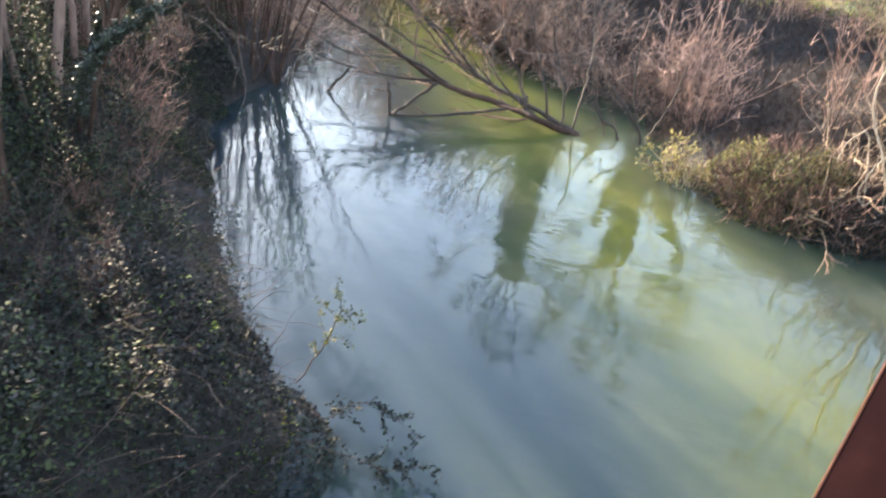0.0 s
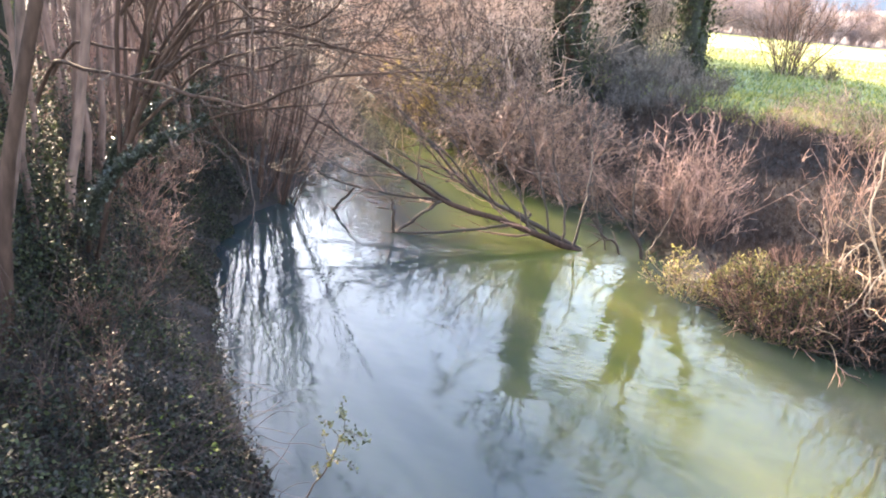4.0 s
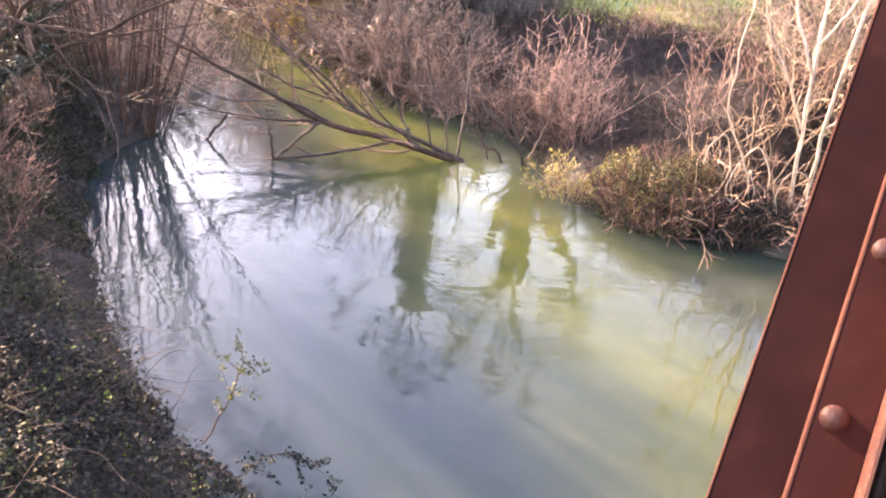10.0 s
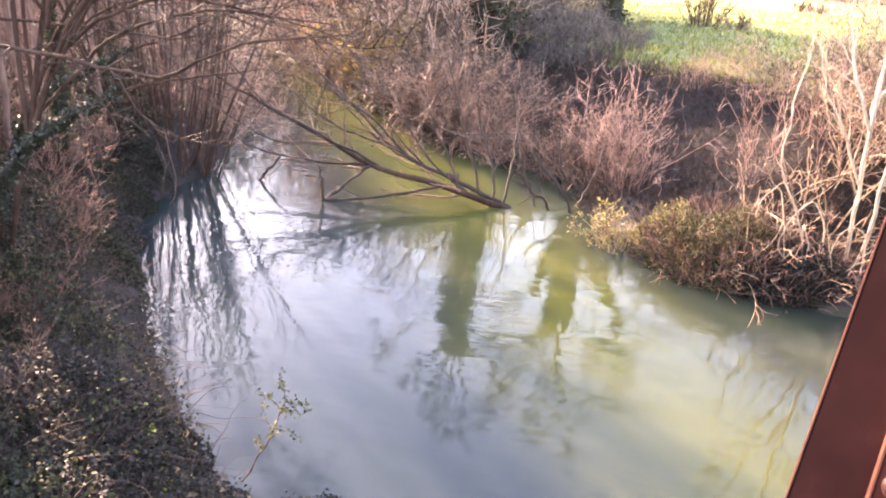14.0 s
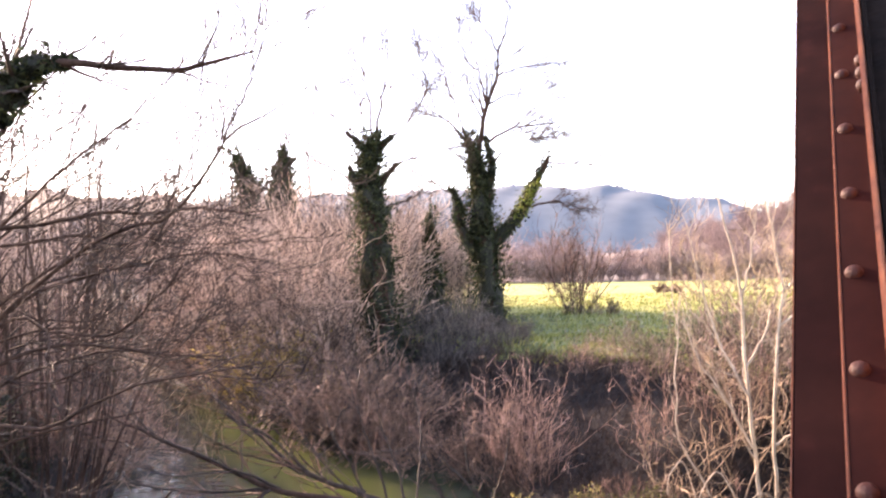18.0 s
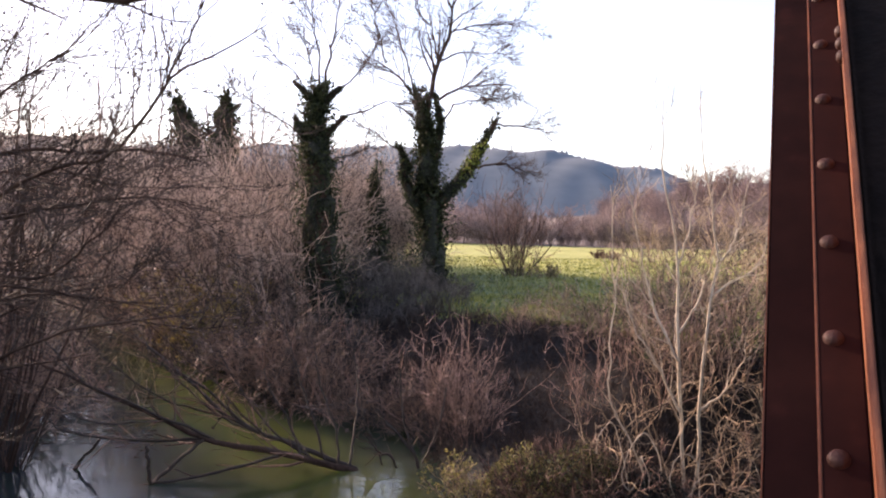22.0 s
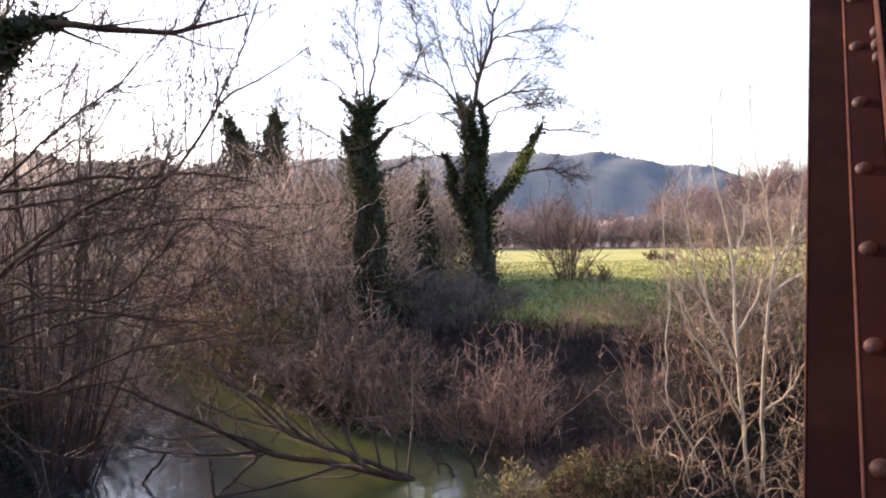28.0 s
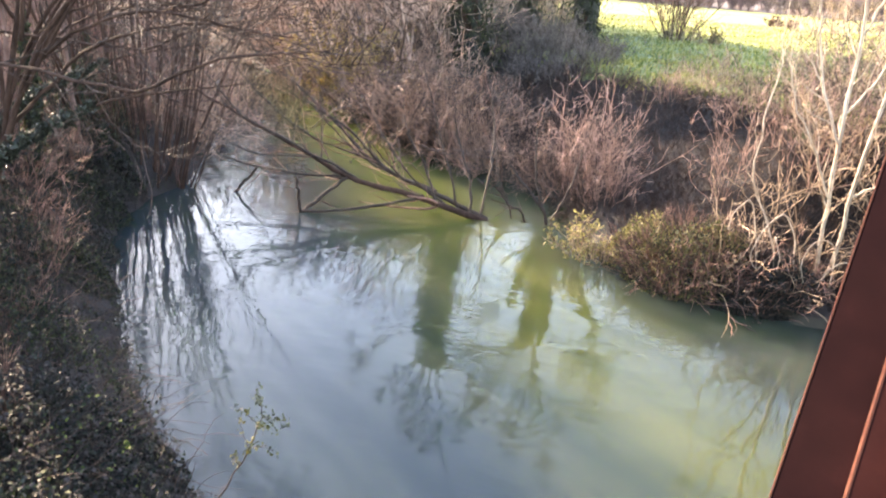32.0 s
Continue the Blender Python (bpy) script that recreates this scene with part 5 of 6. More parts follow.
def ivy_branch():
    rng = np.random.default_rng(63)
    ob = thing("ivy_branch_tree", (-5.9, 4.9, zat(-5.9, 4.9) - 0.1), "tall thin tree whose outer branch carries ragged ivy", "tree")
    o = np.array(ob.location)
    P, R = limb(rng, np.array([(-5.9, 4.9, 0.8), (-5.7, 5.0, 3.0), (-5.2, 5.3, 5.0), (-4.31, 5.37, 6.02), (-3.62, 5.17, 6.31), (-3.32, 5.07, 6.5), (-2.8, 4.97, 6.49), (-2.09, 4.87, 6.39), (-1.57, 4.87, 6.51)]) - o, 0.07, 0.006, 24, 0.01)
    part("trunk", Acc().add(*tubes(P, R, 7)), BARK, ob)
    P1, R1 = grow(rng, P, R, 16, 0.8, 5, 0.45, 1.0, (20, 50), 0.06, 0.14, 0.5, 0.004)
    P2, R2 = grow(rng, P1, R1, 4, 0.35, 4, 0.2, 1.0, (20, 55), 0.04, 0.18, 0.6, 0.003)
    tagged(part("twigwork", Acc().add(*tubes(P1, R1, 4)).add(*tubes(P2, R2, 3)), TWIG_DARK, ob), kind="stuff")
    core, leaf = Acc(), Acc()
    ivy_leaves(rng, P[8:17], (0.10, 0.2, 0.24, 0.16, 0.04), 1500, 0.06, core, leaf)
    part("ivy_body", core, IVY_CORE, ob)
    tagged(part("ivy", leaf, IVY, ob), kind="stuff")


ivy_branch()


def thin_tree(name, seed, h, r, label, ivy=0.0, mat=BARK_GREY, per=9, sub=(4, 3), twig_mat=TWIG_RED, buds=0):
    """A slim woodland tree, some with ivy round the lower trunk."""
    rng = np.random.default_rng(seed)
    ob = thing(name, (0, 0, 0), label, "tree")
    lean = rng.normal(0, 0.05, 2)
    pts = [(0, 0, -0.2)] + [(lean[0] * h * t + rng.normal(0, 0.06), lean[1] * h * t + rng.normal(0, 0.06), h * t) for t in (0.2, 0.4, 0.6, 0.8, 1.0)]
    P, R = limb(rng, pts, r, 0.012, 16, 0.02)
    trunk = part("trunk", Acc().add(*tubes(P, R, 7)), mat, ob)
    P1, R1 = grow(rng, P, R, per, h * 0.24, 6, 0.3, 1.0, (22, 48), 0.12, 0.10, 0.5, 0.008)
    P2, R2 = grow(rng, P1, R1, sub[0], h * 0.10, 5, 0.2, 1.0, (22, 50), 0.10, 0.15, 0.6, 0.005)
    P3, R3 = grow(rng, P2, R2, sub[1], h * 0.05, 4, 0.2, 1.0, (22, 55), 0.08, 0.2, 0.6, 0.004)
    for i in range(len(P1)):
        part("branch", Acc().add(*tubes(P1[i], R1[i], 4)), mat, trunk)
    tagged(part("twigwork", Acc().add(*tubes(P2, R2, 3)).add(*tubes(P3, R3, 3)), twig_mat, ob), kind="stuff")
    if buds:
        c = P3[:, 1:].reshape(-1, 3)
        tagged(part("catkin_haze", Acc().add(*leaves(rng, c[rng.integers(0, len(c), buds)], 0.045, -0.3)), TWIG_DARK, ob, "small dark catkins"), kind="stuff")
    if ivy:
        core, leaf = Acc(), Acc()
        ivy_leaves(rng, P[:int(16 * ivy)], (r * 3.0, r * 2.6, r * 2.0, r * 1.2), 1800, 0.085, core, leaf)
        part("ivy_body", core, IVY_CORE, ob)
        tagged(part("ivy", leaf, IVY, ob), kind="stuff")
    return ob


wood_a = thin_tree("woodland_tree", 71, 9.5, 0.09, "slim leafless woodland tree on the shaded bank")
wood_b = thin_tree("woodland_tree", 72, 11.0, 0.12, "leafless woodland tree with ivy up its trunk", ivy=0.7)
wood_c = thin_tree("woodland_tree", 73, 7.5, 0.06, "thin pole-like leafless sapling in the shaded wood", per=4, sub=(2, 2))
wood_d = thin_tree("woodland_tree", 74, 10.0, 0.10, "dark leafless tree with sparse ivy on the shaded bank", ivy=0.4, mat=BARK)
tagged(wood_a, group="left bank wood")
place(wood_a, -13.6, 13.4, 0.8, 0)
tagged(wood_b, group="left bank wood")
place(wood_b, -7.9, 6.3, 0.95, 40)
tagged(wood_c, group="left bank wood")
place(wood_c, -7.5, 7.0, 1.0, 80)
tagged(wood_d, group="left bank wood")
place(wood_d, -8.6, 6.6, 0.9, 10)
for x, y, s, r in [(-16.0, 18.6, 0.7, 60), (-17.4, 20.6, 0.8, 90), (-15.8, 15.2, 0.7, 200), (-17.6, 22.6, 0.95, 250), (-20.5, 27.5, 1.0, 310), (-24, 29.5, 1.05, 20), (-10.8, 10.6, 0.9, 140), (-28, 36, 1.05, 170),
                   (-18.2, 17.5, 1.0, 15), (-22, 21.5, 1.0, 115), (-34, 40, 1.1, 215), (-15.4, 12.0, 1.0, 300), (-12, 47, 1.25, 40), (-16, 51, 1.35, 80), (-20, 55, 1.4, 120), (-23, 50, 1.35, 160), (-10.5, 52, 1.2, 200), (-18, 47, 1.3, 240), (-26, 56, 1.45, 280), (-13.5, 55, 1.3, 320)]:
    again(wood_a, x, y, s, r)
for x, y, s, r in [(-10.2, 9.0, 0.9, 100), (-13.6, 10.8, 0.8, 180), (-18.4, 16.8, 0.8, 270), (-18.8, 24.6, 1.0, 0), (-9.6, 4.6, 0.9, 220), (-13.0, 8.4, 0.95, 330), (-26, 33, 1.0, 50), (-11.4, 2.0, 1.0, 160)]:
    again(wood_b, x, y, s, r)
for x, y, s, r in [(-9.4, 12.6, 0.95, 10), (-9.9, 11.2, 1.0, 50), (-10.9, 14.6, 1.0, 100), (-11.9, 15.4, 0.95, 150), (-9.0, 9.6, 1.0, 210), (-8.4, 8.6, 0.9, 260), (-12.6, 17.0, 1.05, 310), (-14.0, 17.4, 1.05, 20), (-16.2, 20.4, 1.1, 70), (-10.4, 12.2, 0.9, 125),
                   (-13.4, 12.8, 1.0, 175), (-19.6, 26.2, 1.1, 225), (-21.4, 25.4, 1.1, 275), (-16.6, 23.4, 1.1, 325), (-8.2, 7.8, 0.85, 35), (-11.2, 11.4, 1.0, 85), (-22.6, 29.0, 1.1, 135), (-25.5, 31.5, 1.1, 185), (-11.4, 18.6, 0.9, 12), (-13.2, 22.4, 0.9, 62), (-15.6, 26.0, 1.0, 112),
                   (-10.4, 16.8, 0.95, 302)]:
    again(wood_c, x, y, s, r)
for x, y, s, r in [(-9.3, 7.6, 0.95, 70), (-11.0, 7.0, 0.9, 130), (-10.0, 6.0, 0.85, 190), (-12.4, 10.2, 0.95, 250), (-8.9, 10.8, 0.85, 310), (-9.8, 2.8, 1.0, 15), (-7.8, 3.2, 0.85, 115), (-9.9, 13.3, 0.55, 35), (-10.8, 15.0, 0.6, 155)]:
    again(wood_d, x, y, s, r)

alder = thin_tree("catkin_tree", 76, 8.6, 0.055, "slender dark tree hung with small catkins at the river's edge", mat=BARK, per=17, sub=(5, 4), twig_mat=TWIG_DARK, buds=1500)
tagged(alder, group="catkin trees")
place(alder, -11.0, 14.4, 0.95, 0)
for x, y, s, r in [(-11.4, 16.6, 0.95, 70), (-11.4, 18.0, 1.0, 140), (-11.1, 19.2, 0.95, 210), (-12.2, 20.8, 1.05, 280), (-13.3, 23.2, 0.95, 350), (-14.0, 25.4, 0.95, 60)]:
    again(alder, x, y, s, r)
for x, y, s, r in [(-9.4, 16.7, 0.9, 175), (-10.6, 18.9, 1.0, 190), (-12.1, 21.4, 1.0, 165), (-13.7, 24.1, 1.1, 185), (-15.8, 27.2, 1.2, 175)]:
    again(sprawl, x, y, s, r, label="low red-brown shrub sprawling from the shaded bank")

pole = thin_tree("leaning_pole_tree", 75, 9.0, 0.075, "red-brown bare tree trunk leaning towards the river", per=6, sub=(3, 3))
tagged(pole, group="left bank wood")
place(pole, -7.0, 5.9, 0.95, 20, lean=(-4, 9))
for x, y, s, r, ly in [(-7.6, 7.4, 1.0, 0, 10), (-8.2, 6.4, 1.1, 120, 7), (-8.7, 8.2, 0.95, 200, 12), (-9.3, 9.4, 1.0, 300, 8), (-9.6, 7.0, 1.1, 60, 5), (-10.2, 10.4, 1.0, 160, 9), (-9.9, 12.0, 0.9, 250, 4), (-11.4, 12.6, 1.0, 30, 6), (-12.4, 14.4, 1.0, 140, 3)]:
    again(pole, x, y, s, r, lean=(-3, ly))

# bushy undergrowth among the left-bank trees
under = shrub("undergrowth_shrub", 81, 26, 1.9, 0.55, (TWIG_RED, TWIG_RED), "tangled leafless undergrowth shrub beneath bank trees", base_r=0.7, per=(5, 3), wob=0.18, fine=0.006)
tagged(under, group="undergrowth")
place(under, -9.8, 12.6, 0.7, 0)
for x, y, s, r in [(-7.4, 8.6, 0.6, 40), (-8.8, 10.0, 0.7, 80), (-11.0, 15.8, 0.6, 120), (-12.6, 18.6, 0.7, 160), (-9.2, 11.6, 0.6, 200), (-6.6, 7.6, 0.5, 240), (-12.0, 13.6, 0.9, 280), (-15.0, 20.6, 0.9, 320), (-17.8, 24.4, 1.0, 20),
                   (-10.8, 8.6, 1.0, 60), (-5.6, 6.0, 0.45, 100), (-8.4, 5.6, 0.7, 140), (-21, 28.5, 1.2, 180), (-13.8, 16.4, 0.9, 220), (-4.6, 4.6, 0.4, 300), (-6.8, 4.4, 0.5, 10),
                   (-14.6, 22.0, 0.8, 5), (-16.4, 22.6, 1.0, 45), (-19.4, 27.0, 1.1, 295), (-22.4, 30.4, 1.2, 335), (-26, 34, 1.5, 65), (-10.6, 18.2, 0.45, 111), (-12.0, 20.8, 0.5, 191), (-13.6, 23.4, 0.6, 231), (-15.2, 25.8, 0.7, 271), (-13.4, 14.6, 1.1, 105), (-16.0, 18.2, 1.2, 195), (-9.8, 9.8, 0.9, 285), (-12.6, 11.2, 1.2, 25), (-19, 21, 1.4, 75), (-17.6, 19.6, 1.2, 15), (-24.4, 31.0, 1.5, 135), (-10.2, 15.2, 0.8, 25), (-10.9, 17.0, 0.85, 85), (-12.0, 17.2, 0.9, 155), (-11.2, 14.4, 0.9, 205), (-13.2, 20.0, 0.8, 255), (-9.7, 16.0, 0.55, 305)]:
    again(under, x, y, s, r)


def ground_cover():
    """Ivy and bramble carpet of the left bank, with dead stems."""
    rng = np.random.default_rng(82)
    N = 420000
    x, y = rng.uniform(-15, -1.4, N), rng.uniform(-2.0, 18, N)
    dl = seg_dist(x, y, LEFT_BANK)
    river = inside(x, y, LEFT_BANK + RIGHT_BANK)
    near = np.exp(-np.hypot(x + 3.5, y - 4) / 5.0)
    keep = ((~river) | (dl < 0.12)) & (rng.uniform(0, 1, N) < 0.30 + near * 1.5) & (ripple(x + 0.4 * ripple(y, x, 2.2), y, 4.3) + 0.7 * ripple(x, y + 1, 9.0) > rng.uniform(-1.3, 0.35, N))
    x, y, dl, river = x[keep], y[keep], dl[keep], river[keep]
    g = np.where(river, 0.03, height(x, y)[0])
    heap = 0.42 + 0.50 * ripple(x + 1, y, 1.1) + 0.34 * ripple(x + 5, y, 3.1) + 0.24 * ripple(x, y + 3, 6.3)
    heap = np.clip(heap, 0.03, 1.3) * np.clip(0.35 + dl * 0.9, 0, 1)
    z = g + heap * rng.uniform(0.35, 1.0, len(x)) ** 0.5
    C = np.stack([x, y, z], -1)
    k = rng.uniform(0, 1, len(x))
    # round sun patch at the bank's tip, painted with brighter leaves
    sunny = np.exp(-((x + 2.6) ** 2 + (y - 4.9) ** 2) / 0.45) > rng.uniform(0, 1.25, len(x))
    part_of = [("ivy_carpet", (k < 0.48) & ~sunny, 0.034, BRAMBLE, "grey-green bramble and ivy leaves carpeting the bank"),
               ("dead_leaf_carpet", (k > 0.78) & ~sunny, 0.034, LEAF_DEAD, "brown dead leaves caught in the bank brambles"),
               ("ivy_carpet", (k >= 0.48) & (k <= 0.78) & ~sunny, 0.044, IVY, "dark ivy leaves carpeting the bank"),
               ("lit_leaf_carpet", sunny, 0.042, LEAF_SUNLIT, "bramble leaves at the bank's tip, coloured yellow-green as if sunlit")]
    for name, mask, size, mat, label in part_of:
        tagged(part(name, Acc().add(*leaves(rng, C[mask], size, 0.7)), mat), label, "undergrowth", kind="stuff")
    M = 8000
    i = rng.integers(0, len(x), M)
    b = np.stack([x[i], y[i], g[i]], -1)
    d = unit(rng.normal(0, 0.7, (M, 3)) + [0.1, -0.1, 0.9])
    pts, L = [b], rng.uniform(0.35, 1.3, M) * np.clip(0.5 + dl[i], 0.4, 1.2)
    for _ in range(6):
        d = unit(d + rng.normal(0, 0.16, d.shape) - [0, 0, 0.10])
        pts.append(pts[-1] + d * (L / 6)[:, None])
    P = np.stack(pts, 1)
    P[:, :, 2] = np.maximum(P[:, :, 2], 0.01)
    R = rng.uniform(0.0025, 0.0055, M)[:, None] * np.linspace(1, 0.4, 7)[None]
    tagged(part("bramble_tangle", Acc().add(*tubes(P[:M // 2], R[:M // 2], 3)), TWIG_DARK), "arching dark bramble stems on the bank", "undergrowth", kind="stuff")
    tagged(part("dead_stalk_tangle", Acc().add(*tubes(P[M // 2:], R[M // 2:], 3)), TWIG_DARK), "brown dead stalks among the brambles", "undergrowth", kind="stuff")


ground_cover()


def leafy_spray(name, seed, pts, side, count, size, mat, label):
    """A single trailing bramble shoot with side sprays of small leaves."""
    rng = np.random.default_rng(seed)
    ob = thing(name, pts[0], label, "undergrowth")
    P, R = limb(rng, np.array(pts) - np.array(pts[0]), 0.008, 0.003, 14, 0.01)
    P1, R1 = grow(rng, P, R, side, 0.3, 5, 0.15, 1.0, (25, 60), -0.02, 0.14, 0.7, 0.002)
    part("stem", Acc().add(*tubes(P, R, 4)), TWIG_DARK, ob)
    tagged(part("shoot_spray", Acc().add(*tubes(P1, R1, 3)), TWIG_DARK, ob), kind="stuff")
    c = np.concatenate([P1[:, 1:].reshape(-1, 3), P[4:]])
    tagged(part("foliage", Acc().add(*leaves(rng, c[rng.integers(0, len(c), count)] + rng.normal(0, 0.02, (count, 3)), size)), mat, ob), kind="stuff")


leafy_spray("bramble_shoot", 83, [(-2.5, 4.6, 0.45), (-2.09, 4.55, 0.42), (-1.96, 4.82, 0.42), (-1.71, 4.9, 0.4), (-1.28, 4.72, 0.36)], 12, 340, 0.042, BRAMBLE, "leafy bramble shoot reaching out over the water")
leafy_spray("bramble_shoot", 84, [(-2.4, 4.4, 0.3), (-1.93, 4.41, 0.2), (-1.78, 4.44, 0.18), (-1.5, 4.43, 0.16), (-1.22, 4.62, 0.16)], 12, 320, 0.04, BRAMBLE, "leafy bramble shoot reaching out over the water")
leafy_spray("upright_shoot", 85, [(-2.75, 5.2, 0.1), (-2.48, 5.2, 0.61), (-2.34, 5.2, 0.93), (-2.29, 5.2, 1.14), (-2.35, 5.2, 1.28)], 11, 280, 0.036, LEAF_OLIVE, "bright green upright shoot at the bank's edge")


# ---- meadow ----
def grass_field():
    rng = np.random.default_rng(91)
    N = 90000
    t = rng.uniform(0, 1, N) ** 1.4
    yy = 18 + 42 * t
    xx = rng.uniform(-0.35, 0.75, N) * (yy + 4)
    z, d = height(xx, yy)
    keep = (d > 4.5 - 0.6 * ripple(xx, yy, 1.7)) & (xx > -6.0)
    xx, yy, z = xx[keep], yy[keep], z[keep]
    n = len(xx)
    h = rng.uniform(0.05, 0.16, n)
    a = rng.uniform(0, 2 * np.pi, n)
    b = np.stack([xx, yy, z], -1)
    side = np.stack([np.cos(a), np.sin(a), a * 0], -1) * 0.02
    tip = b + np.stack([rng.normal(0, 0.05, n), rng.normal(0, 0.05, n), h], -1)
    V = np.stack([b - side, b + side, tip + side * 0.2, tip - side * 0.2], 1).reshape(-1, 3)
    tagged(part("grass", Acc().add(V, np.arange(4 * n).reshape(n, 4)), BLADE), "short bright green meadow grass", "grass", kind="stuff")
    M = 7000
    xx, yy = rng.uniform(-6, 10, M), rng.uniform(13, 26, M)
    z, d = height(xx, yy)
    keep = (d > 1.0) & (d < 5.0) & ~((xx > 0.8) & (xx < 4.8) & (yy > 14) & (yy < 20.5)) & (rng.uniform(0, 1, M) < 0.15 + 0.45 * (ripple(xx, yy, 0.8) > 0.1))
    b = np.stack([xx, yy, z], -1)[keep]
    n = len(b)
    dirn = unit(rng.normal(0, 0.5, (n, 3)) + [0, -0.15, 1])
    pts, L = [b], rng.uniform(0.2, 0.7, n)
    for _ in range(3):
        dirn = unit(dirn + rng.normal(0, 0.12, dirn.shape) - [0, 0, 0.16])
        pts.append(pts[-1] + dirn * (L / 3)[:, None])
    W = 20000
    wx, wy = rng.uniform(-5, 9, W), rng.uniform(12.5, 24, W)
    wz, wd = height(wx, wy)
    ok = (wd > 0.7) & (wd < 5.0)
    wb = np.stack([wx, wy, wz], -1)[ok]
    wdir = unit(rng.normal(0, 0.35, (len(wb), 3)) + [0, -0.1, 1])
    bare = (wb[:, 0] > 0.9) & (wb[:, 0] < 4.4) & (wb[:, 1] > 15.0) & (wb[:, 1] < 21.5)
    wl, wp = rng.uniform(0.1, 0.55, len(wb)) * np.where(bare, 0.4, 1.0), [wb]
    for _ in range(3):
        wdir = unit(wdir + rng.normal(0, 0.2, wdir.shape))
        wp.append(wp[-1] + wdir * (wl / 3)[:, None])
    WP, WR = np.stack(wp, 1), np.ones((len(wb), 1)) * np.linspace(0.007, 0.003, 4)[None]
    WP2, WR2 = grow(rng, WP, WR, 3, 0.2, 3, 0.2, 1.0, (30, 70), 0.1, 0.2, 0.7, 0.003)
    tagged(part("dark_weeds", Acc().add(*tubes(WP, WR, 3)).add(*tubes(WP2, WR2, 3)), TWIG_DARK), "dark dead weeds standing on the shaded bank slope", "weeds", kind="stuff")
    K = 22000
    lx, ly = rng.uniform(-4, 9, K), rng.uniform(12.5, 23, K)
    lz, ld = height(lx, ly)
    ok = (ld > 0.4) & (ld < 5.4)
    tagged(part("leaf_litter", Acc().add(*leaves(rng, np.stack([lx, ly, lz + 0.02 + 0.05 * rng.uniform(0, 1, K)], -1)[ok], 0.06, 0.8)), LEAF_DEAD), "dark fallen leaves and low weeds on the bank slope", "leaf litter", kind="stuff")
    tagged(part("dead_grass", Acc().add(*tubes(np.stack(pts, 1), np.ones((n, 1)) * np.linspace(0.006, 0.002, 4)[None], 3)), STRAW), "dry grey-brown grass on the bank slope", "grass", kind="stuff")


grass_field()
meadow_bush = shrub("meadow_bush", 92, 22, 4.6, 0.42, (TWIG_DARK, TWIG_RED), "leafless bush standing alone in the meadow", base_r=0.4, per=(7, 4), stem_r=0.03, fine=0.012)
place(meadow_bush, 4.2, 39.5, 1.0, 0)
skirt = shrub("meadow_bush", 93, 26, 1.0, 0.9, (TWIG_STRAW, STRAW), "low dry scrub around the meadow bush", base_r=1.4, per=(6, 4), fine=0.014)
place(skirt, 4.8, 39.0, 1.0, 0)
heap = shrub("brush_heap", 94, 40, 0.9, 1.2, (TWIG_DARK, TWIG_RED), "low brown heap of cut brushwood in the meadow", base_r=0.9, per=(6, 4), fine=0.018, split=False)
place(heap, 14.3, 62.5, 1.0, 0)

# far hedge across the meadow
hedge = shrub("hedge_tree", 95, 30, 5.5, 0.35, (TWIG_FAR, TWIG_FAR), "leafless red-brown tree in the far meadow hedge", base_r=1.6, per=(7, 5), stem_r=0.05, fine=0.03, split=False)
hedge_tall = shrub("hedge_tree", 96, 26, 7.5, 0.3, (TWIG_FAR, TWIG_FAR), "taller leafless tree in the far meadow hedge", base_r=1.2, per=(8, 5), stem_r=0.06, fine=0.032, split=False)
tagged(hedge, group="far hedge")
place(hedge, 6.0, 108, 0.6, 0)
tagged(hedge_tall, group="far hedge")
place(hedge_tall, 9.0, 112, 0.65, 0)
hr = np.random.default_rng(97)
for k in range(34):
    x = -16 + 2.1 * k + hr.uniform(-0.8, 0.8)
    again(hedge, x, 104 + 0.14 * x + hr.uniform(-3, 4), hr.uniform(0.5, 0.8), hr.uniform(0, 360))
for k in range(22):
    x = -20 + 4.6 * k + hr.uniform(-2, 2)
    again(hedge_tall, x, 116 + 0.2 * x + hr.uniform(-4, 8), hr.uniform(0.6, 0.95), hr.uniform(0, 360))
for k in range(26):
    a = radians(13 + 0.75 * k + hr.uniform(-0.3, 0.3))
    d = hr.uniform(150, 250)
    again(hedge_tall, math.sin(a) * d, math.cos(a) * d, hr.uniform(0.9, 1.4), hr.uniform(0, 360))
for k in range(16):
    a = radians(15 + 1.1 * k + hr.uniform(-0.4, 0.4))
    d = hr.uniform(42, 85)
    again(bush_d, math.sin(a) * d, math.cos(a) * d, hr.uniform(1.2, 2.2), hr.uniform(0, 360), label="straw-coloured leafless scrub at the meadow's edge")
for x, y, s, r in [(9.6, 20.6, 1.1, 0), (11.2, 22.4, 1.3, 60), (9.0, 23.5, 0.9, 120), (12.6, 19.4, 1.3, 180), (10.4, 17.0, 1.2, 240), (13.2, 24.5, 1.4, 300), (11.8, 27.5, 1.3, 30), (14.8, 28.0, 1.5, 90), (9.4, 14.6, 1.2, 150)]:
    again(bush_d, x, y, s, r)


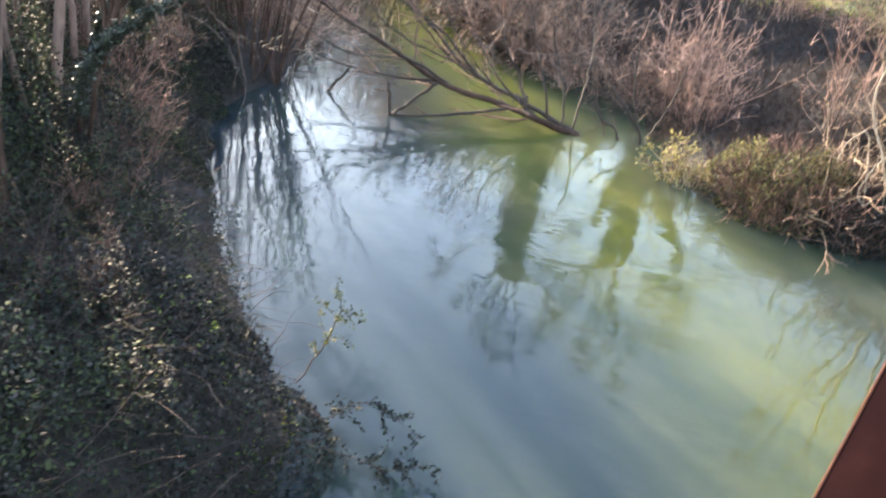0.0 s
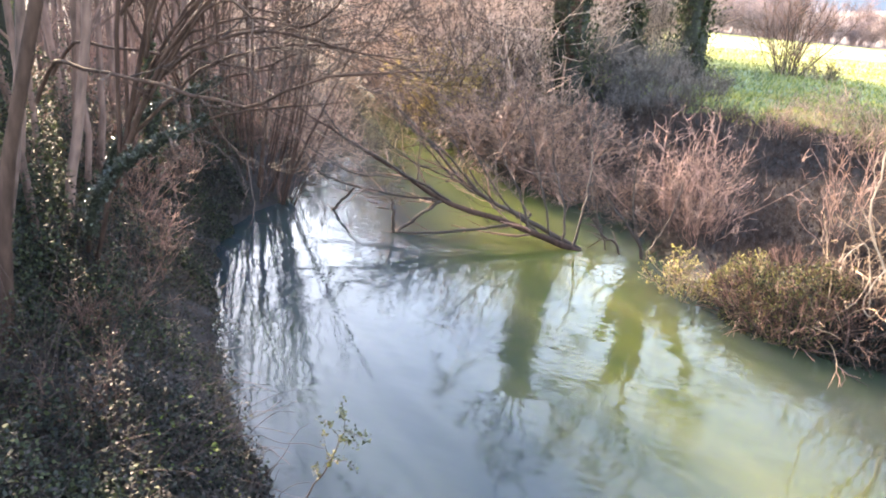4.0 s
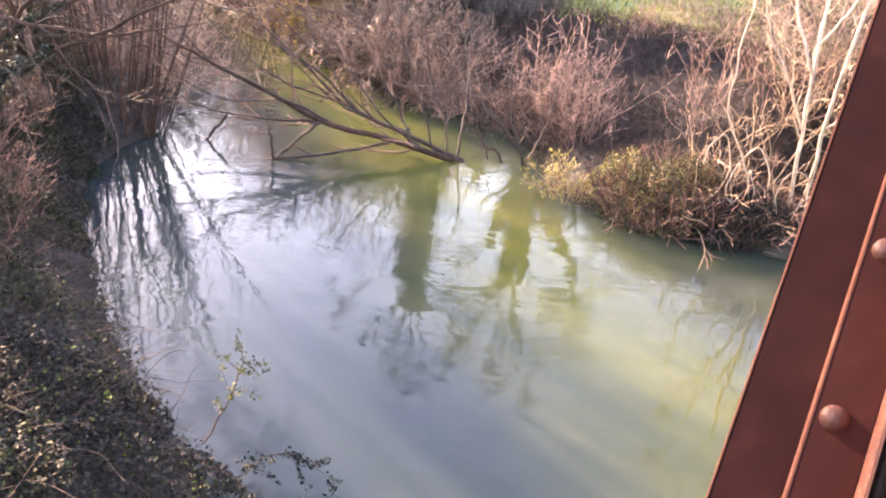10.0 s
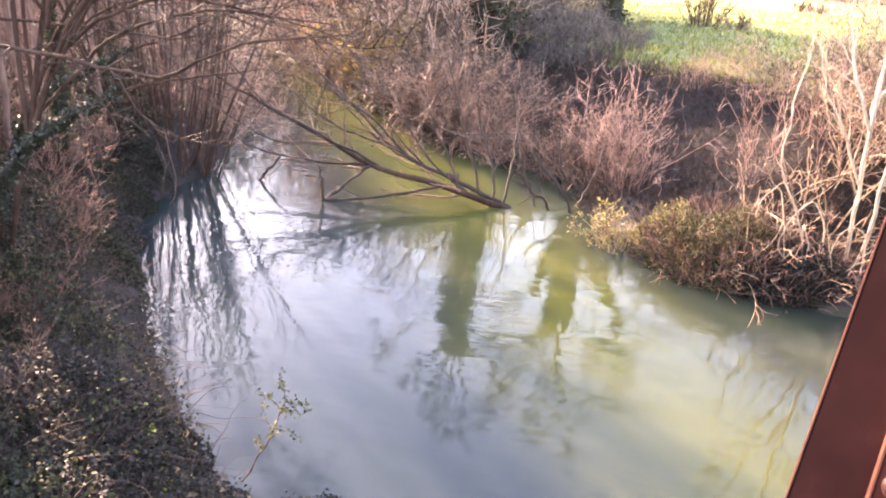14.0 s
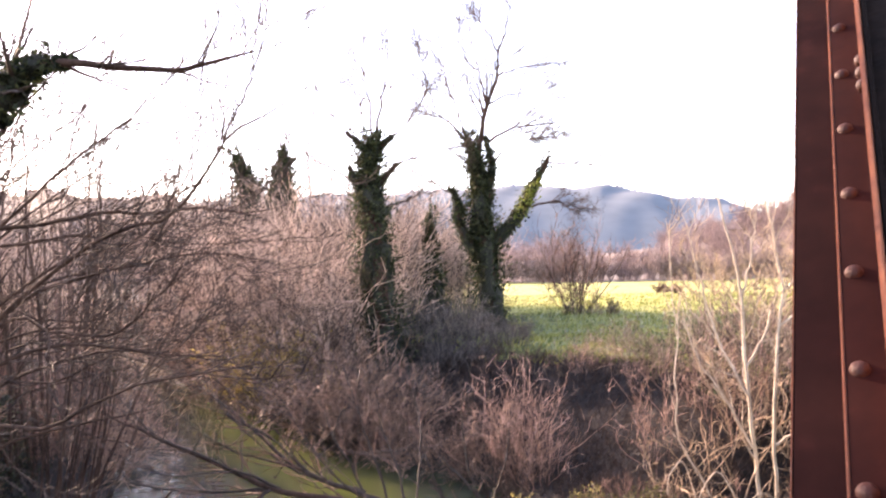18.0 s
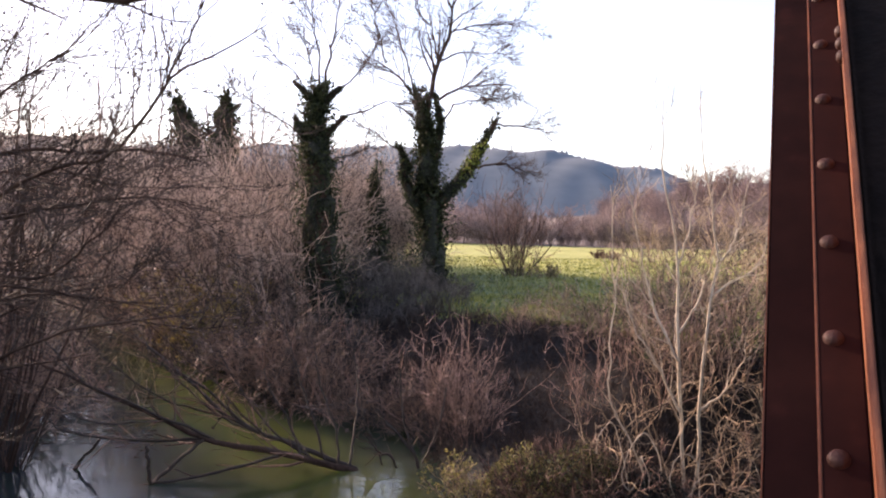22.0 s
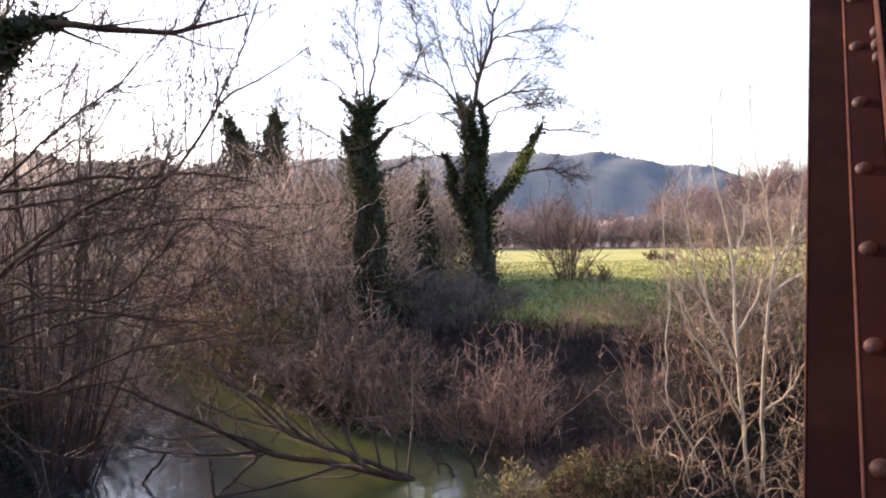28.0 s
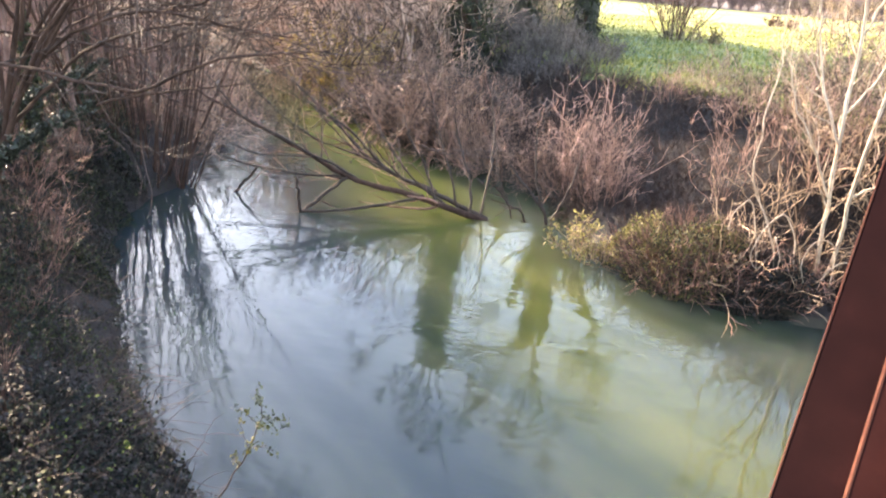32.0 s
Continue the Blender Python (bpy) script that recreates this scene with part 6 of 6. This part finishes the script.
def pylon():
    ob = thing("pylon", (150, 548, 20), "slender grey lattice power pylon on the hillside", "pylon")
    hgt, w = 70.0, 4.5
    corners = [(-1, -1), (1, -1), (1, 1), (-1, 1)]
    lv = np.linspace(0, 1, 11)
    at = lambda c, t: np.array([c[0] * w * (1 - 0.8 * t), c[1] * w * (1 - 0.8 * t), hgt * t])
    for c in corners:
        part("leg", Acc().add(*tubes(np.stack([at(c, t) for t in lv]), np.full(11, 0.14), 4)), STEEL, ob)
    b = Acc()
    for i in range(10):
        for c, e in zip(corners, corners[1:] + corners[:1]):
            b.add(*tubes(np.stack([at(c, lv[i]), at(e, lv[i + 1])]), np.full(2, 0.07), 3))
            b.add(*tubes(np.stack([at(e, lv[i]), at(c, lv[i + 1])]), np.full(2, 0.07), 3))
    tagged(part("lattice", b, STEEL, ob), kind="stuff")
    for t in (0.78, 0.88, 0.98):
        part("cross_arm", Acc().add(*tubes(np.array([(-9, 0, hgt * t), (0, 0, hgt * t + 1), (9, 0, hgt * t)]), np.full(3, 0.12), 4)), STEEL, ob)


pylon()


def far_house():
    ob = thing("house", (126, 305, 14), "small white house far off on the slope", "house")
    bm = bmesh.new()
    box(bm, (-3, -3, 0), (3, 3, 4.5))
    part("wall", bm, WALL_WHITE, ob)
    bm = bmesh.new()
    v = [bm.verts.new(p) for p in ((-3.4, -3.4, 4.5), (3.4, -3.4, 4.5), (3.4, 3.4, 4.5), (-3.4, 3.4, 4.5), (-3.4, 0, 6.3), (3.4, 0, 6.3))]
    for f in ((0, 1, 5, 4), (2, 3, 4, 5), (0, 4, 3), (1, 2, 5), (0, 3, 2, 1)):
        bm.faces.new([v[i] for i in f])
    part("roof", bm, RUST_SHADED, ob)


far_house()

# ---- iron bridge ----
U = Vector((-0.2800, -0.6505, -0.7060)).normalized()      # down along the diagonal
E1 = Vector((0.8808, -0.4665, 0.0805)).normalized()       # across its face, towards the deck
E2 = Vector((-0.3817, -0.5993, 0.7037)).normalized()      # out of its face
P_TOP = Vector((0.7772, 1.5354, 5.3944))                  # a rivet
BEAM = Matrix((E1, E2, U)).transposed().to_4x4()
BEAM.translation = P_TOP
STEP = 0.19


def girder():
    ob = thing("bridge_diagonal", (0, 0, 0), "rust-red riveted steel diagonal of an old iron bridge", "bridge member")
    ob.matrix_basis = BEAM

    def bar(name, a, b, mat, bevel=0.0025, label=""):
        bm = bmesh.new()
        box(bm, a, b)
        bmesh.ops.bevel(bm, geom=bm.edges[:], offset=bevel, segments=2, affect="EDGES")
        return part(name, bm, mat, ob, label)

    z0, z1 = -4.6, 2.0
    bar("flange_plate", (-0.0875, -0.024, z0), (0.062, -0.012, z1), RUST)
    bar("plate_edge", (-0.0897, -0.024, z0), (-0.0878, -0.0125, z1), RUST_EDGE_LIT, 0.0008, "worn edge of the flange plate, coloured as sunlit")
    leg = bar("angle_leg", (-0.0185, -0.0115, z0), (0.0355, -0.001, z1), RUST_LEG)
    bar("worn_lit_toe", (-0.0230, -0.0115, z0), (-0.0188, -0.002, z1), RUST_EDGE_LIT, 0.0016, "worn edge of the angle iron, coloured lighter as sunlit")
    upstand = bar("angle_upstand", (0.036, -0.0005, z0), (0.0455, 0.070, z1), RUST_EDGE_LIT, label="worn angle iron upstand, coloured as sunlit")
    bar("web_plate", (0.047, -0.16, z0), (0.058, -0.0245, z1), RUST_SHADED)
    bar("inner_upstand", (0.047, -0.0115, z0), (0.056, 0.062, z1), RUST_SHADED)
    bm = bmesh.new()
    low = [bm.verts.new((x, 0.03, z)) for x, z in ((0.0565, -4.6), (1.15, -4.6), (0.34, -0.5), (0.19, 0.35), (0.105, 0.75), (0.0565, 0.95))]
    top = [bm.verts.new((v.co.x, 0.042, v.co.z)) for v in low]
    bm.faces.new(low)
    bm.faces.new(top[::-1])
    for i in range(6):
        bm.faces.new((low[i], top[i], top[(i + 1) % 6], low[(i + 1) % 6]))
    bmesh.ops.recalc_face_normals(bm, faces=bm.faces[:])
    part("gusset_plate", bm, RUST_SHADED, ob, "gusset plate coloured dark as in shade")
    bm = bmesh.new()
    bmesh.ops.create_uvsphere(bm, u_segments=14, v_segments=8, radius=0.0140)
    bmesh.ops.delete(bm, geom=[v for v in bm.verts if v.co.z < -0.002], context="VERTS")
    for v in bm.verts:
        v.co.z *= 0.75
    for f in bm.faces:
        f.smooth = True
    me = bpy.data.meshes.new("rivet")
    bmesh.ops.rotate(bm, verts=bm.verts, cent=(0, 0, 0), matrix=Matrix.Rotation(radians(-90), 3, "X"))
    bm.to_mesh(me)
    bm.free()
    me.materials.append(RIVET)
    for k in range(-23, 11):
        r = new("rivet", me)
        r.parent, r.location = leg, (0.0, -0.0015, k * STEP)
    for k in (-2.42, -1.95, -1.48):
        r = new("rivet", me)
        r.parent = upstand
        r.matrix_basis = pose(0.0357, 0.035, k * STEP * 0.5 + 0.25, 0, 0, 90)


girder()

# the deck runs along the truss; axes along and across the bridge
ALONG = Vector((0.395, 0.919, 0)).normalized()
ACROSS = Vector((0.919, -0.395, 0)).normalized()
DECK = Matrix((ACROSS, ALONG, Vector((0, 0, 1)))).transposed().to_4x4()
DECK.translation = P_TOP + Vector((0, 0, -5.3944))
DECK_TOP = 3.45


def bridge():
    ob = thing("iron_bridge", (0, 0, 0), "old rust-red riveted iron truss bridge with a plank deck", "bridge")
    ob.matrix_basis = DECK

    def bar(name, a, b, mat, label=""):
        bm = bmesh.new()
        box(bm, a, b)
        bmesh.ops.bevel(bm, geom=bm.edges[:], offset=0.004, segments=1, affect="EDGES")
        return part(name, bm, mat, ob, label)

    for side in (0.10, 3.3):
        bar("bottom_chord", (side - 0.10, -14, DECK_TOP - 0.42), (side + 0.10, 3.4 if side < 1 else 16, DECK_TOP - 0.14), RUST)
        bar("top_chord", (side - 0.11, -14, DECK_TOP + 5.1), (side + 0.11, 3.4 if side < 1 else 16, DECK_TOP + 5.3), RUST)
        for y in (-10.4, -6.4) if side < 1 else (-10.4, -6.4, 5.6, 9.6, 13.6):
            bar("post", (side - 0.07, y - 0.06, DECK_TOP - 0.14), (side + 0.07, y + 0.06, DECK_TOP + 5.1), RUST)
    for y in np.arange(-13, 16, 2.0):
        bar("cross_beam", (0.21, y - 0.08, DECK_TOP - 0.40), (3.19, y + 0.08, DECK_TOP - 0.13), RUST_SHADED)
    bm0 = bmesh.new()
    box(bm0, (0, 0, 0), (2.56, 0.19, 0.055))
    bmesh.ops.bevel(bm0, geom=bm0.edges[:], offset=0.006, segments=1, affect="EDGES")
    me = bpy.data.meshes.new("plank")
    bm0.to_mesh(me)
    bm0.free()
    me.materials.append(PLANK)
    pr = np.random.default_rng(98)
    for k in range(140):
        p = new("plank", me)
        p.parent = ob
        p.location = (0.46 + pr.uniform(-0.015, 0.015), -13.6 + 0.205 * k, DECK_TOP - 0.07 + pr.uniform(-0.004, 0.004))
    for y in np.arange(-12.6, 15.5, 1.25):
        bar("sleeper", (0.27, y - 0.10, DECK_TOP - 0.125), (3.13, y + 0.10, DECK_TOP - 0.075), PLANK)
        bar("sleeper", (0.212, y + 0.25, DECK_TOP - 0.06), (0.455, y + 0.40, DECK_TOP + 0.03), PLANK, "pale sawn timber end")
    for y in np.arange(-13.0, 15.0, 1.25):
        kerb = bar("kerb_bar", (0.282, y + 0.74, DECK_TOP + 0.035), (0.415, y + 1.24, DECK_TOP + 0.06), RUST)
        for s in (0.80, 0.92):
            bm = bmesh.new()
            bmesh.ops.create_cone(bm, cap_ends=True, segments=6, radius1=0.013, radius2=0.010, depth=0.016)
            bmesh.ops.translate(bm, verts=bm.verts, vec=(0.318, y + s, DECK_TOP + 0.068))
            part("bolt", bm, STEEL, kerb, "bright steel bolt head")
    for y in (-14.5, 16.2):
        bar("abutment", (1.1, y - 1.2, -1.0), (4.0, y + 1.2, DECK_TOP - 0.45), STONE)


bridge()
